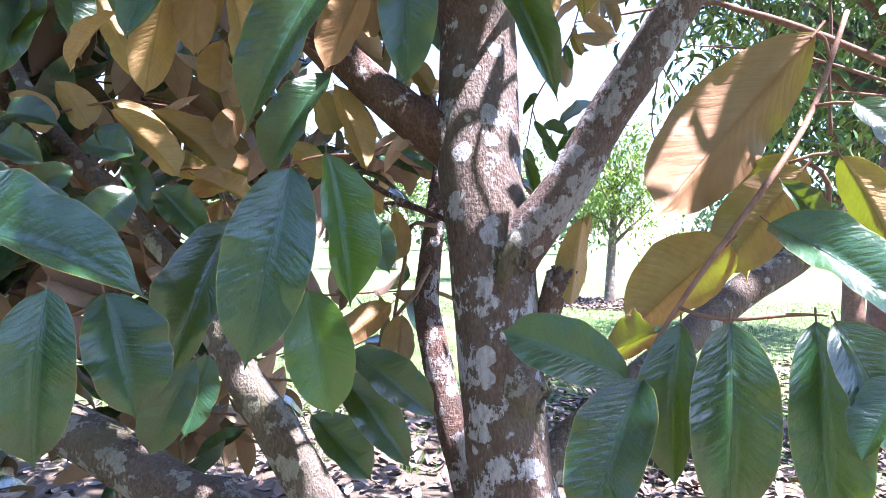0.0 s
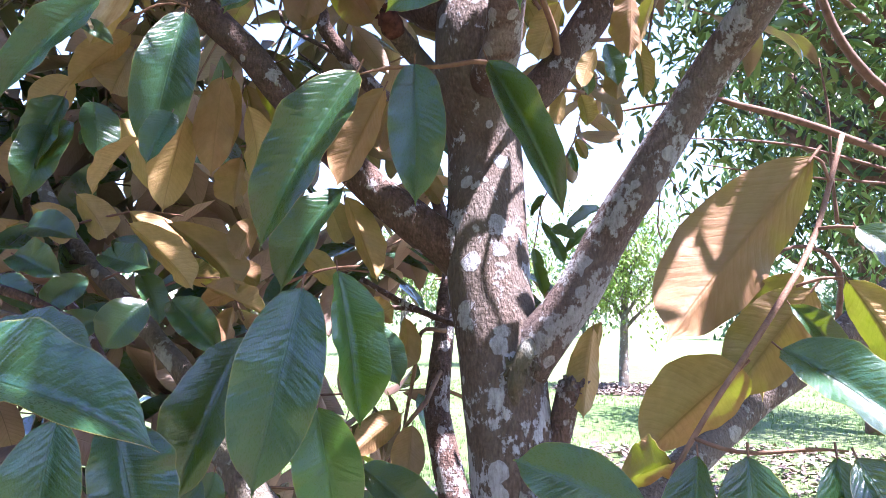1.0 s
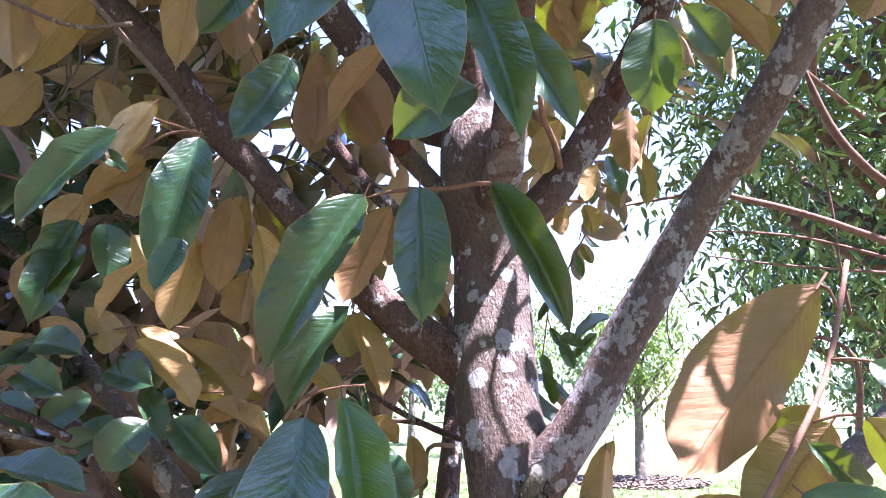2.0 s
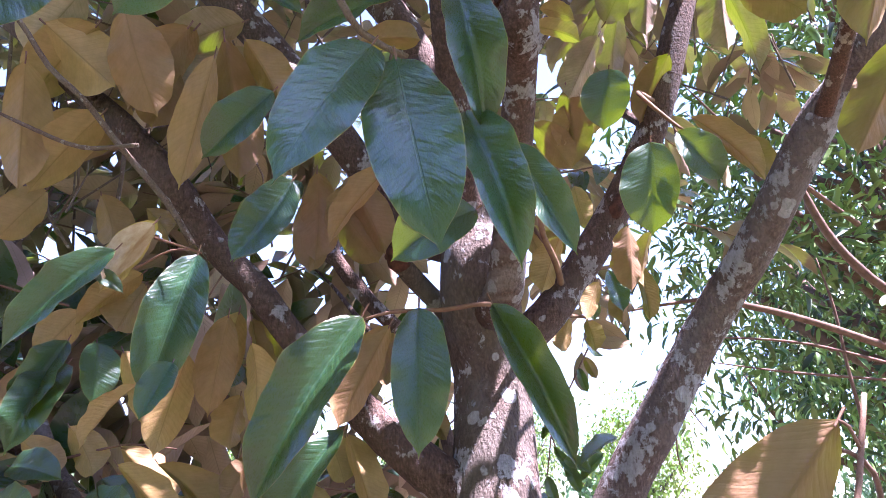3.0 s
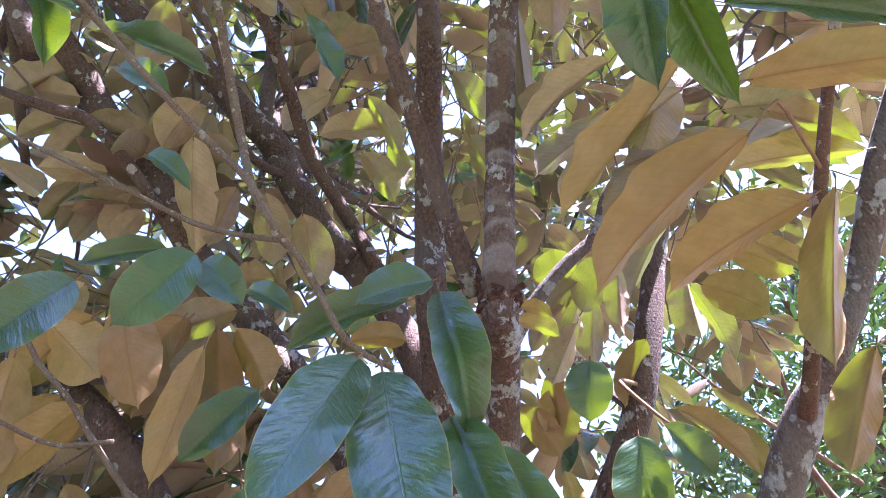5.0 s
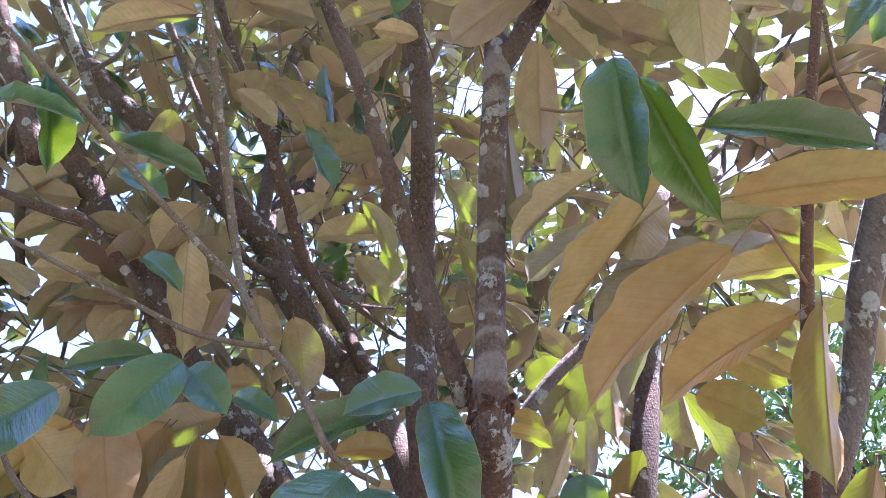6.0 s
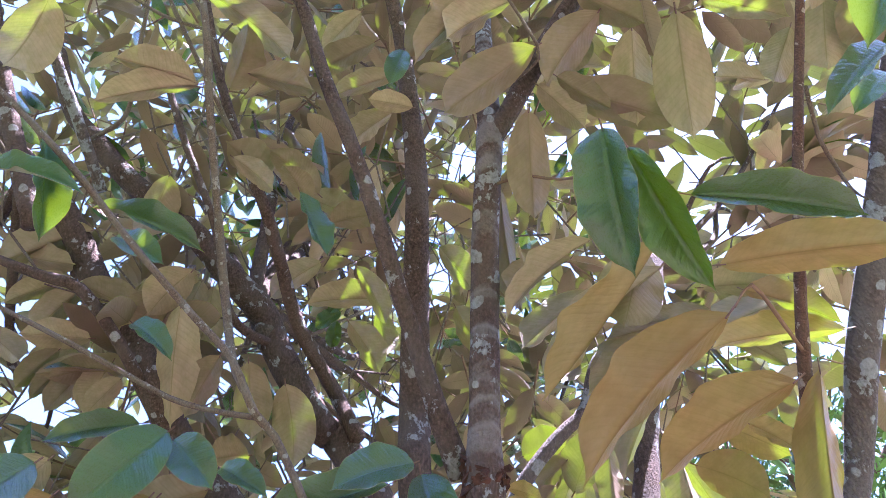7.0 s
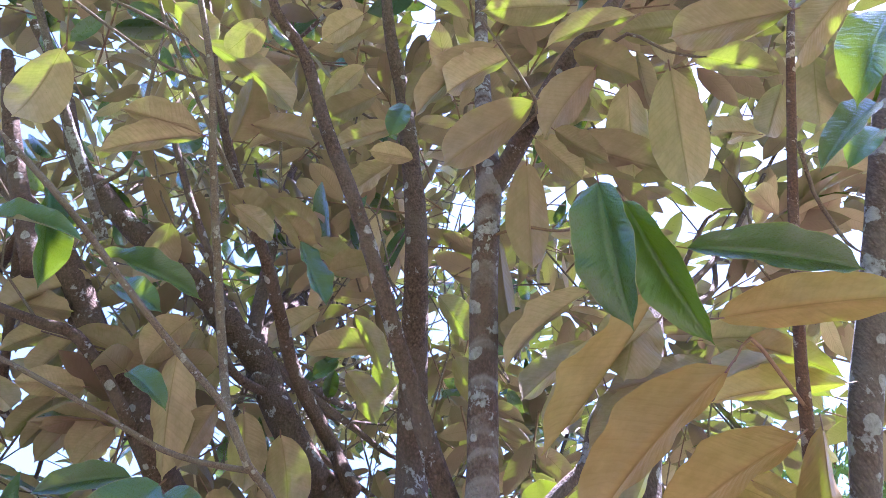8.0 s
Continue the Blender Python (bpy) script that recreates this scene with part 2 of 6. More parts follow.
def under(ob, parent):
    ob.parent = parent
    ob.matrix_parent_inverse = Matrix.Translation(-parent.matrix_world.translation) if parent.type == "EMPTY" else parent.matrix_parent_inverse.copy()
    if parent.type != "EMPTY":
        ob.matrix_parent_inverse = Matrix()
    return ob


def root(name, at, label, category, group=""):
    ob = new(name)
    ob.empty_display_size = 0.2
    ob.matrix_world = Matrix.Translation(at)
    return tagged(ob, label, category, group)


def smooth_line(pts, step):
    """Points with radii, joined by a soft curve and cut into steps of about that length."""
    p = np.array(pts, dtype=float)
    e = np.vstack([2 * p[0] - p[1], p, 2 * p[-1] - p[-2]])
    out = []
    for i in range(1, len(e) - 2):
        a, b, c, d = e[i - 1], e[i], e[i + 1], e[i + 2]
        n = max(2, int(np.linalg.norm(c[:3] - b[:3]) / step))
        for s in np.arange(n) / n:
            q = 0.5 * ((2 * b) + (c - a) * s + (2 * a - 5 * b + 4 * c - d) * s * s + (3 * b - a - 3 * c + d) * s ** 3)
            q[3] = b[3] + (c[3] - b[3]) * s
            out.append(q)
    out.append(e[-2])
    return np.array(out)


def tube(pts, sides=14, step=0.03, rough=0.06, seed=0.0, flare=None):
    """Vertices and faces of a bent, tapering, slightly knobbly stem."""
    q = smooth_line(pts, step)
    n = len(q)
    d = np.gradient(q[:, :3], axis=0)
    d /= np.linalg.norm(d, axis=1)[:, None] + 1e-9
    ref = np.array([0.0, 1.0, 0.0]) if abs(d[0][1]) < 0.8 else np.array([1.0, 0.0, 0.0])
    verts, faces = [], []
    for i in range(n):
        u = ref - d[i] * np.dot(ref, d[i])
        u /= np.linalg.norm(u) + 1e-9
        v = np.cross(d[i], u)
        ref = u
        for k in range(sides):
            a = 2 * math.pi * k / sides
            w = u * math.cos(a) + v * math.sin(a)
            c = q[i, :3] + w * q[i, 3]
            r = q[i, 3]
            g = noise.noise(Vector(c * (0.35 / max(r, 0.004))) + Vector((seed, 0, 0))) + 0.6 * noise.noise(Vector(c * (1.2 / max(r, 0.004))) + Vector((seed, 5, 0)))
            verts.append(tuple(q[i, :3] + w * r * (1 + rough * g)))
        if i:
            o = (i - 1) * sides
            for k in range(sides):
                faces.append((o + k, o + (k + 1) % sides, o + sides + (k + 1) % sides, o + sides + k))
    faces.append(tuple(range(sides))[::-1])
    faces.append(tuple((n - 1) * sides + k for k in range(sides)))
    return verts, faces


def stem(name, parent, pts, mat, label="", sides=14, step=0.03, rough=0.07):
    """A limb, branch or twig as one part of its tree; pts are (x, y, z, radius)."""
    v, f = tube(pts, sides, step, rough, seed=pts[0][0] * 7)
    ob = under(new(name, mesh_of(name, v, f, [mat])), parent)
    return tagged(ob, label)


def blade(nv, nu, fold, sag, wave, phase, twist=0.0):
    """A unit leaf along +y with its green face up +z: two skins, a closed rim and a short stalk."""
    vs, uv, fs, ix = [], [], [], []
    rows = [(j / nv) ** (0.9 if j < nv / 2 else 0.95) for j in range(nv + 1)]
    def half(v):
        s = min(v / 0.94, 1.0)
        w = 0.5 * (max(0.0, 4 * s * (1 - s)) ** 0.54) * (0.99 + 0.06 * (s - 0.5))
        return max(w, 0.06 * (1.005 - v) / 0.1 if v > 0.9 else 0.02)
    grid = []
    for side in (1, -1):
        g = []
        for v in rows:
            line = []
            for k in range(-nu, nu + 1):
                a = k / nu
                w = half(v)
                b = abs(a)
                lobe = math.sin(v * 15 + phase + (1.7 if a > 0 else 0)) + 0.5 * math.sin(v * 31 + 2.3 * phase + (0.6 if a > 0 else 2.0))
                z = fold * (b - 0.3 * b * b) * w + sag * (4 * v * (1 - v) - 0.9 * max(0.0, v - 0.8)) + wave * lobe * a * a * w * 2 + twist * (v - 0.3) * a * w
                bow = 0.03 * math.sin(math.pi * v) * math.sin(phase)
                line.append(len(vs))
                vs.append((a * w * (1 - 0.15 * fold) + bow, v, z + side * 0.0016))
                uv.append((0.5 + a * 0.5, v))
            g.append(line)
        grid.append(g)
    top, bot = grid
    for j in range(nv):
        for k in range(2 * nu):
            fs.append((top[j][k], top[j][k + 1], top[j + 1][k + 1], top[j + 1][k])); ix.append(0)
            fs.append((bot[j][k], bot[j + 1][k], bot[j + 1][k + 1], bot[j][k + 1])); ix.append(1)
    for k in (0, -1):      # the rim has edges of its own, so that the faces shade flat up to it
        ring = []
        for j in range(nv + 1):
            ring.append(len(vs))
            for g in (top, bot):
                vs.append(vs[g[j][k]])
                uv.append(uv[g[j][k]])
        for a, b in zip(ring, ring[1:]):
            fs.append((a, b, b + 1, a + 1) if k == 0 else (a, a + 1, b + 1, b)); ix.append(1)
    base = len(vs)
    for y, z, r in ((-0.07, 0.010, 0.0075), (0.03, -0.002, 0.0065)):
        for k in range(4):
            a = math.pi / 2 * k
            vs.append((r * 2.2 * math.cos(a), y, z + r * math.sin(a)))
            uv.append((0.5, 0.0))
    for k in range(4):
        fs.append((base + k, base + 4 + k, base + 4 + (k + 1) % 4, base + (k + 1) % 4)); ix.append(2)
    return vs, fs, ix, uv


BLADES = []
for fold, sag, wave, phase, twist in ((0.30, 0.05, 0.018, 0.0, 0.15), (0.36, 0.06, 0.022, 1.0, -0.2), (0.42, 0.09, 0.025, 2.1, 0.2), (0.5, 0.03, 0.03, 3.3, -0.25),
                                      (0.40, 0.07, 0.022, 4.0, 0.25), (0.34, -0.03, 0.03, 5.2, -0.2), (0.42, 0.12, 0.025, 0.6, 0.25), (0.62, 0.07, 0.05, 2.7, -0.3), (0.14, 0.06, 0.018, 1.0, -0.15)):
    b = blade(26, 5, fold, sag, wave, phase, twist)
    BLADES.append(mesh_of("leaf", b[0], b[1], [leaf_top, leaf_back, stalk_mat], b[2], b[3]))
FLAT = BLADES.pop()
BLADES.append(BLADES[3].copy())
BLADES.append(BLADES[0].copy())
BLADES.append(BLADES[2].copy())
for slot in (0, 1):
    BLADES[10].materials[slot] = pale_leaf
for me in BLADES[8:10]:
    me.materials[0] = young_top

BLADES.append(FLAT)

# leaves above 2.25 m get greyer backs, lacking the warm bounce coloured into GOLD
HIGH = [me.copy() for me in BLADES]
for me in HIGH[:10]:
    me.materials[1] = leaf_back_high


def leaf_pose(b, t, n, w):
    """Base, tip, the way the green face looks, and the blade's width."""
    b, t, n = Vector(b), Vector(t), Vector(n)
    y = t - b
    size = y.length
    y.normalize()
    n = (n - y * n.dot(y)).normalized()
    x = y.cross(n)
    m = Matrix((x, y, n)).transposed().to_4x4()
    return Matrix.Translation(b) @ m @ Matrix.Diagonal((w, size, size, 1))


leaf_count = [0]


def leaf(parent, bx, by, bz, tx, ty, tz, nx, ny, nz, w, shape=None):
    """One large leaf of the tree, hung on its twig or limb."""
    k = leaf_count[0] = leaf_count[0] + 1
    ob = under(new("leaf", (HIGH if bz > 2.25 else BLADES)[(k * 5 + k // 8) % 8 if shape is None else shape]), parent)
    ob.matrix_basis = leaf_pose((bx, by, bz), (tx, ty, tz), (nx, ny, nz), w)
    return ob


def flakes(name, parent, at, axis, r, n, size, mat, label, seed):
    """Torn splinters and lips of bark round a stem, as one part."""
    g = np.random.default_rng(seed)
    q = Vector(axis).to_track_quat("Z", "Y").to_matrix().to_4x4()
    v, f = [], []
    for k in range(n):
        a = 2.4 * k + g.random()
        s = size * (0.5 + g.random())
        m = Matrix.Translation(at) @ q @ pose(r * math.cos(a), r * math.sin(a), g.normal(0, size * 1.3), g.normal(0, 35), g.normal(0, 35), math.degrees(a))
        o = len(v)
        for x, y, z in ((-0.3, -0.5, -0.9), (0.35, -0.4, -0.7), (0.3, 0.5, -0.8), (-0.3, 0.45, -0.6), (-0.1, -0.2, 0.9), (0.25, -0.15, 0.7), (0.2, 0.25, 1.0), (-0.1, 0.2, 0.8)):
            v.append(tuple(m @ (Vector((x, y, z)) * s + Vector(g.normal(0, s * 0.12, 3)))))
        f += [tuple(o + i for i in p) for p in ((3, 2, 1, 0), (4, 5, 6, 7), (0, 1, 5, 4), (1, 2, 6, 5), (2, 3, 7, 6), (3, 0, 4, 7))]
    ob = under(new(name, mesh_of(name, v, f, [mat], smooth=False)), parent)
    return tagged(ob, label)

# ---- ground: one sheet of lawn to the horizon ----
def lawn_material():
    m, t, p, out = shader("lawn_grass")
    co = node(t, "ShaderNodeTexCoord").outputs["Object"]
    big, mid, fine = noise_of(t, co, 0.35, 4.0), noise_of(t, co, 3.0, 5.0), noise_of(t, co, 70.0, 4.0, 0.8)
    col = mixc(t, node(t, "ShaderNodeMapRange", {0: mid, 1: 0.35, 2: 0.65}).outputs[0], c4(0.08, 0.135, 0.04), c4(0.125, 0.175, 0.065))
    col = mixc(t, node(t, "ShaderNodeMapRange", {0: big, 1: 0.4, 2: 0.7, 4: 0.6}).outputs[0], col, c4(0.19, 0.20, 0.105))
    col = mixc(t, node(t, "ShaderNodeMapRange", {0: fine, 1: 0.45, 2: 0.7, 4: 0.5}).outputs[0], col, c4(0.04, 0.075, 0.015))
    # bare earth under the tree
    sep = node(t, "ShaderNodeSeparateXYZ", {0: co})
    r = calc(t, "SQRT", calc(t, "ADD", calc(t, "POWER", calc(t, "ADD", sep.outputs[0], 0.4), 2.0), calc(t, "POWER", calc(t, "SUBTRACT", sep.outputs[1], 1.4), 2.0)))
    r = calc(t, "ADD", r, calc(t, "MULTIPLY", mid, 1.6))
    earth = mixc(t, fine, c4(0.10, 0.07, 0.05), c4(0.17, 0.13, 0.095))
    col = mixc(t, node(t, "ShaderNodeMapRange", {0: r, 1: 5.2, 2: 3.6}).outputs[0], col, earth)
    t.links.new(col, p.inputs["Base Color"])
    p.inputs["Roughness"].default_value, p.inputs["Specular IOR Level"].default_value = 0.9, 0.1
    t.links.new(node(t, "ShaderNodeBump", {"Strength": 0.8, "Distance": 0.03, "Height": fine}).outputs[0], p.inputs["Normal"])
    return m


rings = [0.0, 1, 2, 3, 4, 5.5, 7, 9, 12, 16, 22, 30, 45, 70, 120, 250, 600, 1500]
gv, gf = [(0, 0, 0)], []
for i, r in enumerate(rings[1:]):
    for k in range(48):
        a = 2 * math.pi * k / 48
        x, y = r * math.cos(a), r * math.sin(a)
        gv.append((x, y, 0.04 * noise.noise(Vector((x * 0.6, y * 0.6, 0))) * min(1, r / 3)))
    for k in range(48):
        a, b = 1 + i * 48 + k, 1 + i * 48 + (k + 1) % 48
        gf.append((0, a, b) if i == 0 else (a - 48, a, b, b - 48))
ground = tagged(new("ground", mesh_of("ground", gv, gf, [lawn_material()])), "mown green lawn with bare earth under the tree", "lawn", kind="structure")

rng = np.random.default_rng(7)


def scatter(name, places, tufts, mats, label, category, parent=None):
    """Many small faceted pieces joined in one mesh; places are (matrix, shape)."""
    vs, fs, ix, uv = [], [], [], []
    o = 0
    for m, k in places:
        v, f, i, u = tufts[k]
        a = np.asarray(v) @ np.array(m.to_3x3()).T + np.array(m.translation)
        vs.append(a)
        fs += [tuple(q + o for q in face) for face in f]
        ix += i
        uv += u
        o += len(v)
    ob = new(name, mesh_of(name, np.vstack(vs).tolist(), fs, mats, ix, uv))
    tagged(ob, label, category, kind="stuff")
    return under(ob, parent) if parent else ob


def small_leaf(nv, fold, sag):
    """A light leaf for crowns and litter: two skins, no stalk."""
    v, f, i, u = blade(nv, 1, fold, sag, 0.008, 1.0)
    n = (nv + 1) * 3 * 2
    keep = [k for k, face in enumerate(f) if max(face) < n]
    return v[:n], [f[k] for k in keep], [i[k] for k in keep], u[:n]


SMALL = [small_leaf(8, a, b) for a, b in ((0.15, 0.04), (0.35, 0.07), (0.22, -0.03), (0.1, 0.09))]
CURLED = [small_leaf(4, a, b) for a, b in ((0.3, 0.08), (0.55, 0.05), (0.2, -0.09), (0.45, 0.14))]
dead_a = plain_material("dead_leaf_face", (0.125, 0.095, 0.082), (0.20, 0.16, 0.14), 9, 0.75, island=True, spread=0.5)
dead_b = plain_material("dead_leaf_back", (0.19, 0.135, 0.10), (0.125, 0.09, 0.07), 9, 0.8, island=True, spread=0.5)
places = []
for k in range(21000):
    big, cx, cy = ((4.3, -0.3, 1.4), (4.3, -0.3, 1.4), (4.3, -0.3, 1.4), (2.6, 2.9, 5.4), (1.2, 3.1, 14.3))[k % 5 if k % 15 else 4]
    r, a = big * math.sqrt(rng.random()), rng.random() * 2 * math.pi
    x, y = cx + r * math.cos(a) * 1.15, cy + r * math.sin(a)
    s = 0.07 + 0.07 * rng.random()
    m = pose(x, y, 0.012 + 0.035 * rng.random() + 0.04 * noise.noise(Vector((x * 0.6, y * 0.6, 0))) * min(1, math.hypot(x, y) / 3), rng.normal(0, 13), rng.normal(0, 16) + (180 if rng.random() < 0.5 else 0), rng.random() * 360)
    places.append((m @ Matrix.Diagonal((s * 0.4, s, s * 0.7, 1)), int(rng.integers(4))))
scatter("leaf_litter", places, CURLED, [dead_a, dead_b], "dry grey-brown fallen leaves lying on the earth", "leaf litter")


# ---- grass tufts at the near edge of the lawn ----
def tuft():
    v, f, i, u = [], [], [], []
    for k in range(7):
        a, h, b = rng.random() * 6.3, 0.6 + 0.5 * rng.random(), 0.3 * rng.random()
        x, y = 0.25 * rng.normal(), 0.25 * rng.normal()
        o = len(v)
        dx, dy = math.cos(a), math.sin(a)
        v += [(x - dy * 0.05, y + dx * 0.05, 0), (x + dy * 0.05, y - dx * 0.05, 0), (x + dx * b, y + dy * b, h)]
        f.append((o, o + 1, o + 2)); i.append(0)
        u += [(0, 0), (1, 0), (0.5, 1)]
    return v, f, i, u


TUFTS = [tuft() for k in range(6)]
grass_mat = plain_material("grass_blade", (0.075, 0.145, 0.028), (0.11, 0.175, 0.045), 2, 0.6, share=0.35, island=True)
places = []
for k in range(9000):
    x, y = rng.uniform(-3, 9), 3.8 + 12 * rng.random() ** 1.6
    s = 0.035 + 0.04 * rng.random()
    places.append((pose(x, y, 0.02 * noise.noise(Vector((x * 0.6, y * 0.6, 0))), 0, 0, rng.random() * 360) @ Matrix.Scale(s, 4), int(rng.integers(6))))
scatter("grass", places, TUFTS, [grass_mat], "short green grass blades of the lawn", "grass")


# ---- other trees ----
bg_bark = bark_material("far_bark", (0.22, 0.17, 0.13), (0.11, 0.085, 0.065), (0.38, 0.38, 0.36), 0.2, 0.5)
red_bark = plain_material("reddish_bark", (0.18, 0.105, 0.078), (0.11, 0.062, 0.046), 25, 0.85, 0.6, 0.004)
LITTLE = [small_leaf(2, a, b) for a, b in ((0.2, 0.05), (0.4, 0.12), (0.1, -0.05))]


MIDDLE = [small_leaf(5, a, b) for a, b in ((0.2, 0.05), (0.4, 0.12), (0.1, -0.05))]


def branching(base, top, r, spread, n, seed):
    """Limbs that fork up and out of a trunk: lists of (x, y, z, radius)."""
    g = np.random.default_rng(seed)
    lines = []
    b, tp = np.array(base), np.array(top)
    for k in range(n):
        s = 0.25 + 0.7 * k / n
        p = b + (tp - b) * s
        a = 2.4 * k + g.random()
        out = spread * (1.15 - 0.6 * s) * (0.7 + 0.5 * g.random())
        q = p + np.array([math.cos(a) * out, math.sin(a) * out, out * (0.5 + 0.6 * g.random())])
        mid = (p + q) / 2 + g.normal(0, 0.08 * out, 3)
        rr = r * (1 - 0.7 * s) * 0.6
        lines.append([(*p, rr), (*mid, rr * 0.7), (*q, rr * 0.25)])
    return lines


def leafy_tree(name, at, height, wide, count, size, leaf_mats, label, seed, bark, lean=0.0, slim=0.35, clear=0.25, group="", limbs=12, droop=0.0, body=None, shapes=LITTLE):
    """A tree with a tapering trunk, forked limbs and a crown of many single leaves in loose clumps."""
    g = np.random.default_rng(seed)
    t = root(name, at, label, "tree", group)
    x, y, z = at
    r = height * 0.018 + 0.02
    top = (x + lean, y, height * 0.8)
    stem("trunk", t, [(x, y, -0.05, r * 1.3), (x + lean * 0.2, y + 0.03 * height * 0.2, height * 0.2, r), (x + lean * 0.6, y, height * 0.5, r * 0.7), (*top, r * 0.25)], bark, "", 10, height / 25)
    lines = branching((x, y, height * clear * 0.6), top, r, wide * 0.75, limbs, seed)
    for ln in lines:
        stem("limb", t, ln, bark, "", 7, height / 20)
    places = []
    per = 14
    centres = []
    for k in range(count // per):
        ln = lines[int(g.integers(len(lines)))]
        s = 0.35 + 0.75 * g.random()
        p = np.array(ln[0][:3]) + (np.array(ln[2][:3]) - np.array(ln[0][:3])) * s
        c = p + g.normal(0, wide * 0.16, 3)
        if body and k % 3:
            q = Vector(g.normal(0, 1, 3)).normalized() * (0.35 + 0.65 * g.random() ** 0.5)
            c = np.array([body[0][i] + body[1][i] * q[i] for i in range(3)])
        if c[2] < height * clear:
            c[2] = height * clear + abs(g.normal(0, 0.05 * height))
        for j in range(per):
            q = c + g.normal(0, size * 1.5, 3)
            s1 = size * (0.6 + 0.7 * g.random())
            m = pose(*q, -20 - 70 * g.random() - droop, g.normal(0, 30), g.random() * 360)
            places.append((m @ Matrix.Diagonal((s1 * slim, s1, s1, 1)), int(g.integers(3))))
    scatter("crown", places, shapes, leaf_mats, "", "", t)
    return t


lime = plain_material("light_green_leaf", (0.22, 0.33, 0.06), (0.30, 0.40, 0.09), 1.2, 0.5, share=0.45, island=True)
mid_green = plain_material("mid_green_leaf", (0.14, 0.22, 0.065), (0.23, 0.31, 0.09), 1.2, 0.35, share=0.35, island=True)
deep = plain_material("far_tree_leaf", (0.12, 0.19, 0.09), (0.18, 0.26, 0.13), 0.3, 0.6, share=0.3, island=True)

leafy_tree("young_tree", (3.2, 14.4, 0), 4.3, 1.55, 5600, 0.115, [lime, lime], "young lawn tree with a light green open crown", 3, bg_bark, 0.1, 0.4, 0.22, "young trees on the lawn", 16)
leafy_tree("young_tree", (0.9, 21.0, 0), 5.2, 2.0, 4200, 0.17, [lime, mid_green], "young lawn tree with a light green open crown", 5, bg_bark, 0.0, 0.4, 0.2, "young trees on the lawn", 14)
leafy_tree("young_tree", (-6.5, 19.0, 0), 5.0, 2.2, 4200, 0.17, [lime, mid_green], "bushy young tree standing on the lawn", 8, bg_bark, 0.0, 0.4, 0.15, "young trees on the lawn", 14)
leafy_tree("young_tree", (-3.0, 27.0, 0), 6.0, 2.6, 4200, 0.2, [lime, mid_green], "bushy young tree standing on the lawn", 9, bg_bark, 0.0, 0.4, 0.15, "young trees on the lawn", 14)
# unseen trees behind and beside the camera are added, to dim sky light
for k in range(36):
    a = 360 * k / 36 + rng.normal(0, 2)
    back = abs(a - 180) < 75
    d = 17 + 5 * rng.random() if back else 58 + 16 * rng.random() if abs(a - 180) > 95 else 30 + 10 * rng.random()
    high = (10.5 if back else 5.0 if abs(a - 180) > 95 else 10.0) + 3 * rng.random()
    leafy_tree("unseen_back_tree" if back else "far_tree", (d * math.sin(radians(a)), d * math.cos(radians(a)), 0), high, 5.0 if back else 4.0, 2400 if back else 1500, 0.7, [deep, deep], "tall unseen tree added behind the camera to block sky light" if back else "hazy green tree in the far tree line", 20 + k, bg_bark, 0, 0.5, 0.05, "orchard trees" if back else "far tree line", 9)
narrow_leaf = plain_material("narrow_leaf", (0.055, 0.105, 0.028), (0.13, 0.19, 0.045), 1.4, 0.42, share=0.36, island=True, spread=0.6)
# the neighbour with narrow hanging leaves
neighbour = leafy_tree("neighbour_tree", (2.9, 4.5, 0), 7.0, 2.0, 9500, 0.12, [narrow_leaf, mid_green], "broad tree with narrow dark leaves and reddish branches", 11, red_bark, 0.2, 0.26, 0.25, "", 30, -12, ((2.5, 4.2, 3.9), (1.6, 1.2, 1.9)), MIDDLE)
leafy_tree("lawn_tree", (5.4, 9.2, 0), 6.0, 2.4, 9000, 0.17, [narrow_leaf, mid_green], "round-crowned green tree standing on the lawn", 14, red_bark, 0.0, 0.3, 0.2, "", 18, 15, None, MIDDLE)

# ---- trunk, limbs, branches and twigs of the tree: (x, y, z, radius) ----
tree = root("durian_tree", (0.2, 1.0, 0.0), "durian tree with lichen-spotted trunk and glossy golden-backed leaves", "tree")
trunk = stem("trunk", tree, [(0.2, 1, -0.05, 0.095), (0.175, 0.99, 0.25, 0.08), (0.15, 0.99, 0.7, 0.073), (0.118, 1.032, 0.985, 0.0676), (0.103, 1.039, 1.128, 0.0645), (0.092, 1.051, 1.247, 0.0651), (0.08, 1.062, 1.36, 0.0667), (0.064, 1.083, 1.458, 0.0671), (0.056, 1.115, 1.571, 0.0654), (0.053, 1.137, 1.706, 0.0647), (0.037, 1.086, 1.837, 0.0669), (0.033, 1.091, 1.921, 0.0623), (0.0285, 1.0955, 1.9535, 0.0424), (0.023, 1.071, 2.042, 0.0152)], trunk_bark, "lichen-crusted brown trunk", 28, 0.03)
